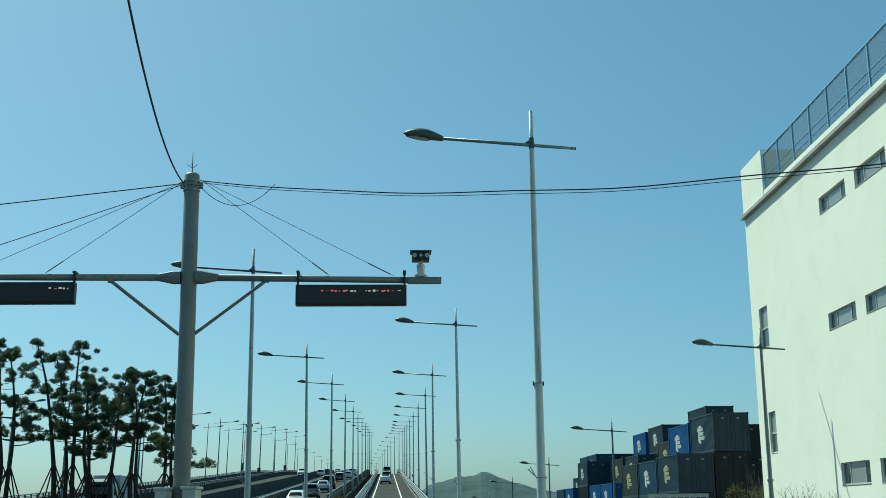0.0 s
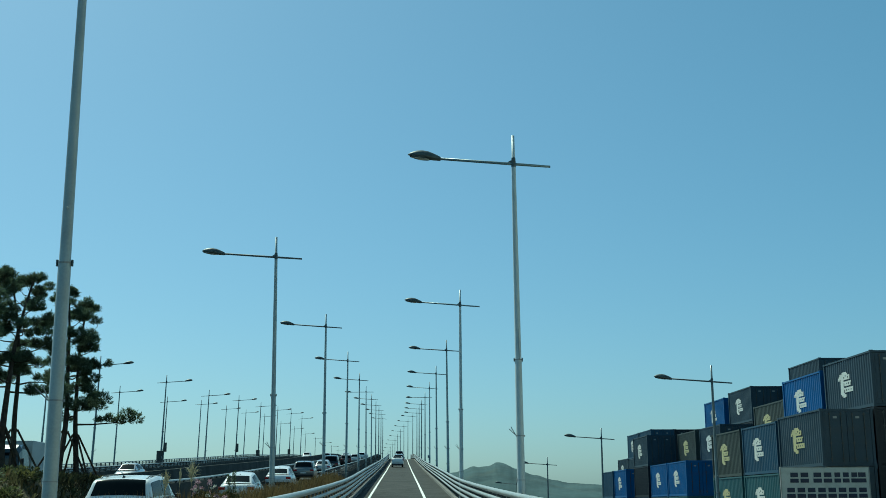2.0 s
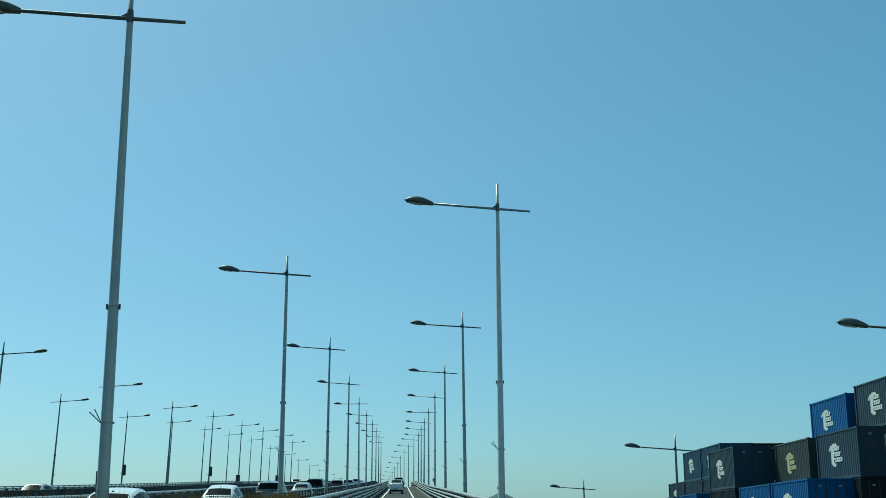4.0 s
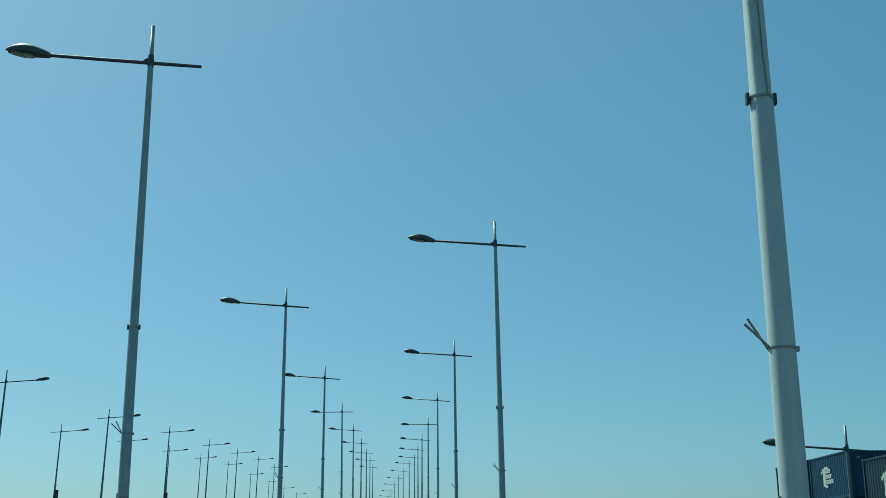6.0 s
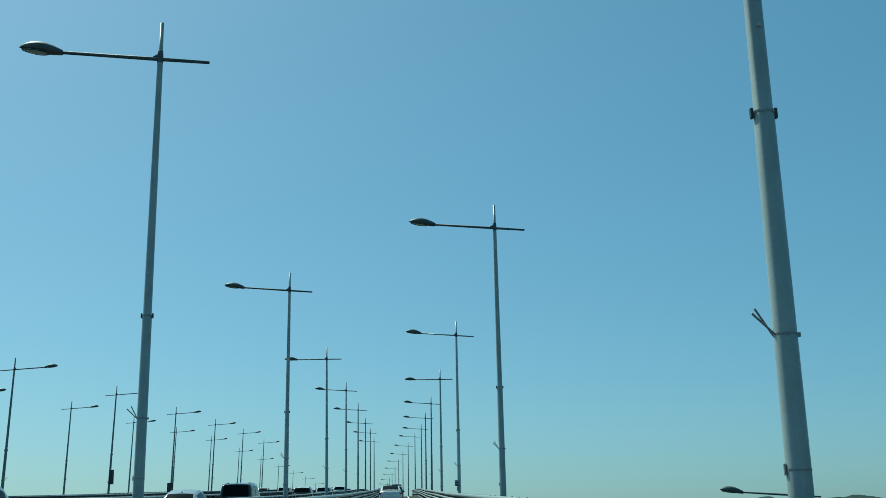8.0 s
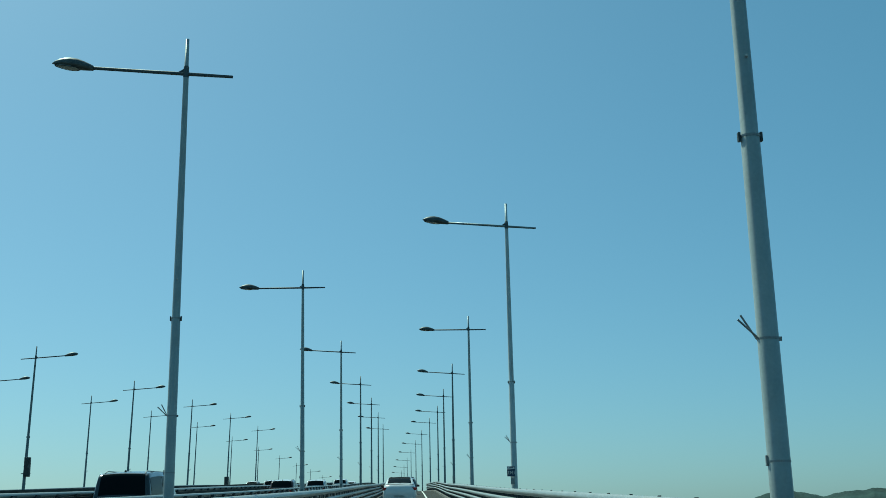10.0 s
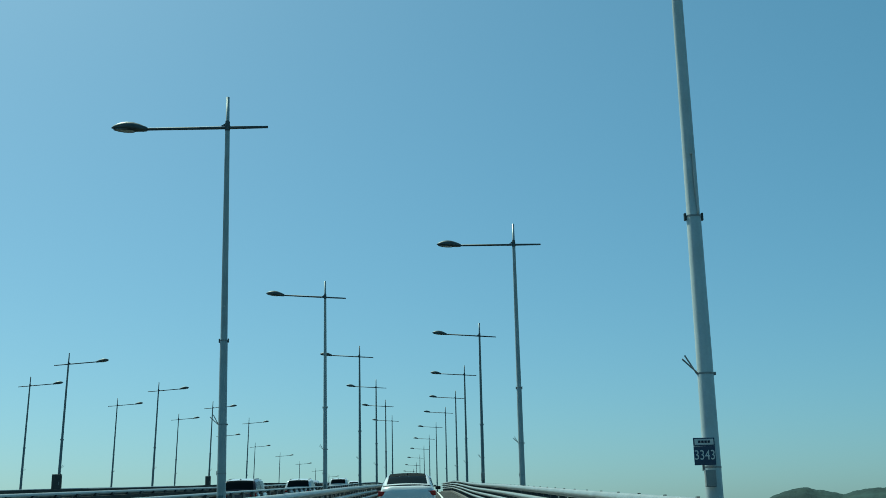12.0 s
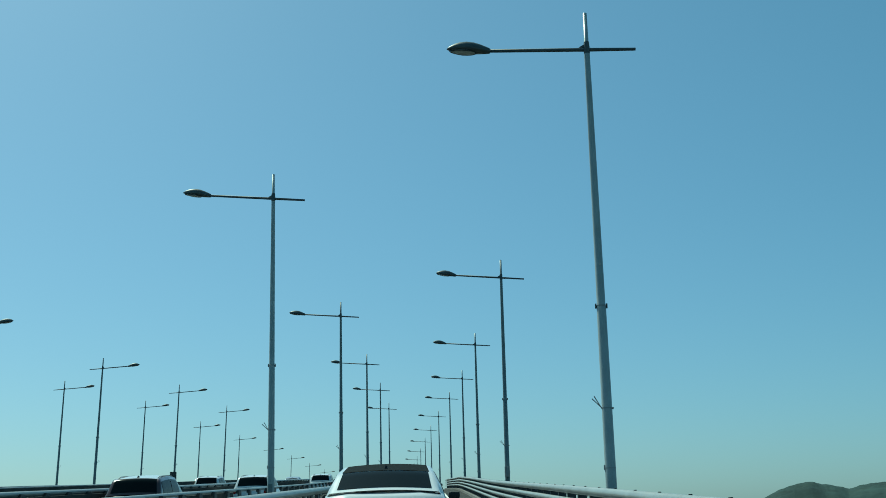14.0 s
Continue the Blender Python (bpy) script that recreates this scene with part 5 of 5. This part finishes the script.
def shrub(x, y, z, w, h, seed, mat_name, label, n=900, leaf=0.10):
    rnd = random.Random(seed)
    e = thing("shrub", pose(x, y, z), label, "shrub", "shrubs")
    bm = nb()
    verts, faces = [], []
    for k in range(9):
        a = rnd.uniform(0, math.tau)
        tip = Vector((math.cos(a) * w * rnd.uniform(0.2, 1), math.sin(a) * w * rnd.uniform(0.2, 0.8), h * rnd.uniform(0.55, 1)))
        tube(bm, [Vector((0, 0, -0.1)), tip * 0.5 + Vector((rnd.uniform(-.1, .1), 0, 0.1)), tip], [0.03, 0.02, 0.008], 5)
        tufts(verts, faces, tip * 0.85, w * 0.45, n // 9, leaf, rnd, 0.8, leaf * 0.35)
    part("stem", bm, M["twig"], e)
    me = bpy.data.meshes.new("foliage"); me.from_pydata([tuple(v) for v in verts], [], faces); me.materials.append(M[mat_name])
    f = new("foliage", me); f.parent = e
    return e


rnd = random.Random(20)
verts, faces = [], []
for _ in range(60000):
    x, y = rnd.uniform(-30, -9.95), rnd.uniform(34, 88)
    if noise.noise((x * 0.35, y * 0.35, 7.0)) < -0.35:
        continue
    p = Vector((x, y, mound_z(x, y) - 0.04))
    q = p + Vector((rnd.uniform(-.22, .22), rnd.uniform(-.22, .22), rnd.uniform(0.12, 0.42)))
    a = rnd.uniform(0, math.pi)
    s = Vector((math.cos(a), math.sin(a), 0)) * rnd.uniform(0.02, 0.05)
    i = len(verts)
    verts += [p - s * 0.5, p + s * 0.5, q + s, q - s]
    faces.append((i, i + 1, i + 2, i + 3))
me = bpy.data.meshes.new("ground_cover"); me.from_pydata([tuple(v) for v in verts], [], faces); me.materials.append(M["dry_leaf"])
tagged(new("ground_cover", me), "patchy olive and brown ground cover on the mound", "plants", kind="stuff")
rnd = random.Random(21)
for k in range(84):
    x, y = rnd.uniform(-24, -10.3), rnd.uniform(41, 66)
    shrub(x, y, mound_z(x, y), rnd.uniform(0.55, 0.95), rnd.uniform(0.12, 0.32), 100 + k, "leaf" if k % 3 == 0 else "dry_leaf" if k % 5 == 0 else "needles", "yellow-green shrub on the planted mound" if k % 3 == 0 else "dark green shrub on the planted mound", 1100)
for k in range(10):
    x, y = 20.0 + k * 0.5, 71 + rnd.uniform(-1.5, 1.5)
    shrub(x, y, GROUND_Z, rnd.uniform(0.9, 1.5), rnd.uniform(3.0, 4.6), 200 + k, "dry_leaf" if k % 3 else "leaf", "tall straggly yellowing shrub beside the yard fence", 700, 0.13)
# bare bushes by the building
for k, (x, y, h) in enumerate(((16.2, 44.0, 3.2), (15.6, 41.5, 2.8), (16.6, 47.5, 3.6), (15.2, 39.0, 2.6), (21.3, 66.0, 5.0))):
    r2 = random.Random(300 + k)
    e = thing("bare_bush", pose(x, y, GROUND_Z), "leafless pale brown bush near the building", "shrub", "bare bushes")
    bm = nb()
    for q in range(60):
        a = r2.uniform(0, math.tau)
        tip = Vector((math.cos(a) * r2.uniform(0.2, 1.3), math.sin(a) * r2.uniform(0.2, 1.0), h * r2.uniform(0.5, 1)))
        mid = tip * 0.55 + Vector((r2.uniform(-.25, .25), r2.uniform(-.25, .25), 0.2))
        tube(bm, [Vector((0, 0, -0.1)), mid, tip], [0.018, 0.012, 0.004], 4)
        for _ in range(3):
            m2 = mid.lerp(tip, r2.uniform(0, 0.9))
            tube(bm, [m2, m2 + Vector((r2.uniform(-.4, .4), r2.uniform(-.4, .4), r2.uniform(0.1, .5)))], [0.008, 0.003], 4)
    part("branchwork", bm, M["twig"], e)

# dry grass on the bank between the ramp and the slip road
def bank_z(x, y):
    t = min(1, max(0, (y - 8) / 30)) * min(1, max(0, (112 - y) / 14))
    s = math.sin(min(1, max(0, (x + 5.15) / 2.2)) * math.pi)
    return zr(y) - 0.12 + s * t * 0.95


bm = nb()
g = [[bm.verts.new((-5.15 + 2.2 * i / 6, y, bank_z(-5.15 + 2.2 * i / 6, y) if 0 < i < 6 else GROUND_Z - 0.1)) for i in range(7)] for y in steps(-60, 112, 2)]
for a, b in zip(g, g[1:]):
    for i in range(6):
        bm.faces.new((a[i], a[i + 1], b[i + 1], b[i]))
tagged(part("grass_bank", bm, M["soil"], None, smooth=True), "narrow earth bank between ramp and slip road", "ground", kind="structure")
rnd = random.Random(77)
verts, faces = [], []
for _ in range(26000):
    y = 14 + 96 * rnd.random()
    x = rnd.uniform(-5.0, -3.05)
    p = Vector((x, y, bank_z(x, y) - 0.03))
    hgt = rnd.uniform(0.25, 0.75)
    q = p + Vector((rnd.uniform(-.2, .2), rnd.uniform(-.2, .2), hgt))
    a = rnd.uniform(0, math.pi)
    s = Vector((math.cos(a), math.sin(a), 0)) * 0.018
    i = len(verts)
    verts += [p - s, p + s, q]
    faces.append((i, i + 1, i + 2))
me = bpy.data.meshes.new("dry_grass"); me.from_pydata([tuple(v) for v in verts], [], faces); me.materials.append(M["dry_grass"])
tagged(new("dry_grass", me), "tall brown dry grass covering the bank", "grass", kind="stuff")


def flecks(name, centres, radius, count, size, material, parent, rnd, label="", stretch=1.0):
    verts, faces = [], []
    for c in centres:
        tufts(verts, faces, c, radius, count, size, rnd, stretch, size * 0.4)
    me = bpy.data.meshes.new(name)
    me.from_pydata([tuple(v) for v in verts], [], faces)
    me.materials.append(material)
    ob = new(name, me)
    ob.parent = parent
    return tagged(ob, label) if label else ob


def reed(x, y, top, lean, wide, seed):
    rnd = random.Random(seed)
    z = bank_z(x, y)
    h = top - z
    e = thing("plume_reed", pose(x, y, z), "tall dry reed with a feathery cream plume on the bank", "reed", "plume reeds")
    bm = nb()
    tube(bm, [(0, 0, -0.05), (lean * 0.3, 0, h * 0.5), (lean, 0, h - 0.05)], [0.008, 0.006, 0.003], 5)
    part("stalk", bm, M["twig"], e)
    bm = nb()
    for q in range(55):
        a = rnd.uniform(-1, 1)
        foot = Vector((lean * 0.75, 0, h - 0.30 + rnd.uniform(-0.05, 0.10)))
        tip = Vector((lean + a * wide, rnd.uniform(-1, 1) * wide * 0.7, h + rnd.uniform(-0.14, 0.02) - abs(a) * 0.08))
        mid = foot.lerp(tip, 0.55) + Vector((0, 0, 0.04))
        tube(bm, [foot, mid, tip], [0.002, 0.0035, 0.0012], 3)
    part("plume", bm, M["plume"], e, "feathery cream plume")
    bm = nb()
    for q in range(14):
        a = rnd.uniform(0, math.tau)
        r = rnd.uniform(0.15, 0.35)
        tube(bm, [(0, 0, -0.03), (math.cos(a) * r * 0.4, math.sin(a) * r * 0.4, h * 0.35), (math.cos(a) * r, math.sin(a) * r, h * rnd.uniform(0.3, 0.5))], [0.006, 0.006, 0.002], 4)
    part("leaf_tuft", bm, M["dry_grass"], e)


def spire_weed(x, y, tops, seed):
    rnd = random.Random(seed)
    z = bank_z(x, y)
    e = thing("flower_spire", pose(x, y, z), "upright dark green weed with small white blooms on the bank", "weed", "flowering weeds")
    bm = nb()
    green, white, low = [], [], []
    for dx, top in tops:
        h = top - z
        tube(bm, [(dx * 0.3, 0, -0.05), (dx * 0.8, 0, h * 0.6), (dx, 0, h)], [0.010, 0.007, 0.003], 5)
        for q in range(9):
            f = 1 - q * 0.055
            green.append(Vector((dx + rnd.uniform(-0.02, 0.02), rnd.uniform(-0.02, 0.02), h * f)))
            if q % 2:
                white.append(Vector((dx + rnd.choice((-0.045, 0.045)), -0.03, h * f - 0.02)))
        for q in range(7):
            low.append(Vector((dx + rnd.uniform(-0.09, 0.09), rnd.uniform(-0.08, 0.08), h * rnd.uniform(0.25, 0.62))))
    part("stalk", bm, M["twig"], e)
    flecks("foliage", green, 0.035, 26, 0.035, M["needles"], e, rnd)
    flecks("lower_leaves", low, 0.06, 45, 0.045, M["leaf"], e, rnd, "yellowing lower leaves")
    flecks("bloom", white, 0.020, 16, 0.022, M["pale_bloom"], e, rnd, "small white blooms")


def blossom_weed(x, y, top, wide, seed, n=16):
    rnd = random.Random(seed)
    z = bank_z(x, y)
    h = top - z
    e = thing("flowering_weed", pose(x, y, z), "loose weed with faded pink and white flower heads", "weed", "flowering weeds")
    bm = nb()
    pink, white, leaves = [], [], []
    for q in range(n):
        a = rnd.uniform(0, math.tau)
        r = wide * math.sqrt(rnd.random())
        tip = Vector((math.cos(a) * r, math.sin(a) * r, h * rnd.uniform(0.55, 1.0) * (1 - 0.25 * r / wide)))
        tube(bm, [(0, 0, -0.05), tip * 0.55 + Vector((0, 0, 0.05)), tip], [0.007, 0.005, 0.002], 4)
        (pink if rnd.random() < 0.6 else white).append(tip)
        leaves.append(tip * 0.62)
    part("stalk", bm, M["twig"], e)
    flecks("foliage", leaves, 0.10, 40, 0.05, M["dry_leaf"], e, rnd)
    flecks("blossom", pink, 0.045, 36, 0.032, M["blossom"], e, rnd, "faded pink flower heads")
    flecks("bloom", white, 0.035, 24, 0.028, M["pale_bloom"], e, rnd, "small white blooms")


for k, (x, y, top, lean, wide) in enumerate(((-3.05, 43.15, 1.58, 0.06, 0.13), (-3.47, 43.3, 1.45, 0.05, 0.07), (-3.28, 43.5, 1.50, 0.04, 0.02))):
    reed(x, y, top, lean, wide, 400 + k)
spire_weed(-3.82, 53.15, ((-0.06, 1.58), (0.07, 1.66)), 411)
blossom_weed(-4.14, 51.1, 1.62, 0.22, 421)
blossom_weed(-3.80, 50.7, 1.32, 0.24, 422, 10)

# ---------------------------------------------------------------- hills
def hill(name, y0, dist, ridge, label, paint):
    """A wooded ridge; ridge: bearing and height of its skyline."""
    bm = nb()
    n, m_ = 320, 60
    az0, az1 = ridge[0][0], ridge[-1][0]
    rows = []
    for j in range(m_ + 1):
        v = j / m_
        row = []
        for i in range(n + 1):
            deg = az0 + (az1 - az0) * i / n
            az = radians(deg)
            hgt = float(np.interp(deg, [q[0] for q in ridge], [q[1] for q in ridge]))
            r = dist + 420 * v
            hgt *= 1 + 0.05 * noise.noise((deg * 1.3, 5.0, 1.0)) + 0.025 * noise.noise((deg * 2.5, r * 0.01, 1.0)) + 0.008 * noise.noise((deg * 9.0, r * 0.03, 1.0))
            z = hgt * math.sin(min(1, v * 1.25) * math.pi / 2) * (1.0 if v <= 0.8 else 1 - (v - 0.8) * 1.5)
            z += min(1, hgt / 20) * 1.6 * noise.fractal((r * 0.016 * math.sin(az), r * 0.016 * math.cos(az), 2.0), 1.0, 2.0, 2) * min(1, v * 4)
            row.append(bm.verts.new((math.sin(az) * r, y0 + math.cos(az) * r, GROUND_Z - 1 + max(0, z) - (1 if j == 0 else 0))))
        rows.append(row)
    for a, b in zip(rows, rows[1:]):
        for i in range(n):
            bm.faces.new((a[i], a[i + 1], b[i + 1], b[i]))
    return tagged(part(name, bm, M[paint], None, smooth=True), label, "hill", kind="structure")


hill("backdrop_hill", 15, 1500, [(0.2, 0), (2.0, 46), (2.97, 54), (3.8, 58), (4.54, 64), (5.3, 57), (6.2, 47), (8.0, 33), (9.0, 31), (11.0, 24), (13.5, 0)], "hazy wooded hill across the water", "hill")
hill("backdrop_hill", 175, 1700, [(13.2, 0), (15.0, 40), (15.8, 53), (16.6, 66), (17.7, 76), (18.35, 71), (19.56, 64), (20.68, 70), (21.8, 73), (25.0, 60), (30.0, 0)], "low hazy wooded hills on the horizon", "hill_near")

# pole fittings: plate with the pole's number, meter boxes
def text_mesh(body, height, depth):
    """Flat letters as a mesh that stands upright and faces -y, its middle at the origin."""
    cu = bpy.data.curves.new("letters", "FONT")
    cu.body, cu.size, cu.align_x, cu.align_y, cu.extrude = body, height * 1.38, "CENTER", "CENTER", depth
    tmp = new("letters", cu)
    me = bpy.data.meshes.new_from_object(tmp.evaluated_get(bpy.context.evaluated_depsgraph_get()))
    bpy.data.objects.remove(tmp)
    me.transform(pose(0, 0, 0, 90, 0, 0))
    return me


def pole_plate(x, y, z):
    e = thing("pole_plate", pose(x, y, z), "navy plate reading 3343 strapped to a lamp pole", "plate")
    bm = nb(); box(bm, -0.22, 0.05, -0.010, 0.004, 0.0, 0.235, 0.004); part("panel", bm, M["plate_navy"], e)
    bm = nb(); box(bm, -0.205, 0.035, -0.014, -0.010, 0.252, 0.325, 0.002); part("header", bm, M["plate_white"], e, "white header strip")
    bm = nb(); box(bm, -0.22, 0.05, -0.010, 0.004, 0.237, 0.34, 0.004); part("header_frame", bm, M["plate_navy"], e)
    me = text_mesh("3343", 0.125, 0.002)
    me.materials.append(M["plate_white"])
    number = new("number", me)
    number.parent, number.matrix_basis = e, pose(-0.085, -0.0125, 0.12) @ Matrix.Diagonal((0.78, 1, 1, 1))
    number["label"] = "white digits 3343"
    for k in range(4):
        bm = nb(); box(bm, -0.16 + 0.04 * k, -0.13 + 0.04 * k, -0.017, -0.014, 0.275, 0.305); part("header_bar", bm, M["sign_ink"], e)
    bm = nb(); box(bm, -0.02, 0.02, 0.004, 0.09, 0.06, 0.10); box(bm, -0.02, 0.02, 0.004, 0.09, 0.25, 0.29); part("strap", bm, M["steel"], e)
    bm = nb(); box(bm, -0.10, 0.03, -0.05, 0.03, -0.27, -0.06, 0.01); part("sensor_box", bm, M["steel"], e, "small grey box below the plate")


pole_plate(3.845, 177.26, 6.70)
for x, y, dz, w, h, dx, paint in ((-26.72, 310.1, 0.95, 0.32, 1.55, 0.0, "rail_post"), (-27.17, 221.1, 2.2, 0.20, 1.35, 0.32, "rail_post"), (-27.46, 161.8, 1.0, 0.36, 1.6, 0.0, "rail_post"),
                                  (3.9, 236.9, 1.35, 0.11, 0.48, -0.06, "steel"), (-27.02, 250.8, 1.0, 0.34, 1.4, 0.0, "rail_post"), (-36.52, 208.6, 2.3, 0.22, 1.4, 0.34, "rail_post")):
    e = thing("meter_box", pose(x + dx, y, zr(y)), "dark metal control box strapped to a lamp pole" if paint == "rail_post" else "small grey control box strapped to a lamp pole", "box", "meter boxes")
    bm = nb(); box(bm, -w, w, -0.42, -0.13, dz, dz + h, 0.02); part("case", bm, M[paint], e)
    bm = nb(); box(bm, -w * 0.86, w * 0.86, -0.44, -0.418, dz + 0.08, dz + h - 0.08, 0.006); d_ = part("door", bm, M[paint], e)
    bm = nb(); box(bm, w * 0.55, w * 0.7, -0.455, -0.438, dz + h * 0.45, dz + h * 0.6); part("handle", bm, M["steel"], d_, "steel handle")
    bm = nb(); box(bm, -max(0.14, w * 0.5) - dx, 0.14, -0.13, 0.13, dz + 0.2, dz + 0.26); part("strap", bm, M["steel"], e)

rs = thing("warning_sign", pose(12.9, 42.0, GROUND_Z), "small triangular warning sign on a thin post", "traffic sign")
bm = nb(); tube(bm, [(0, 0, -0.05), (0, 0, 2.5)], 0.03, 8); part("post", bm, M["steel"], rs)
bm = nb()
vs = [bm.verts.new(p) for p in ((-0.42, -0.04, 1.75), (0.42, -0.04, 1.75), (0, -0.04, 2.5), (-0.42, -0.02, 1.75), (0.42, -0.02, 1.75), (0, -0.02, 2.5))]
for f in ((0, 1, 2), (5, 4, 3), (0, 3, 4, 1), (1, 4, 5, 2), (2, 5, 3, 0)):
    bm.faces.new([vs[q] for q in f])
part("panel", bm, M["lamp_dark"], rs, "grey back of a triangular plate")
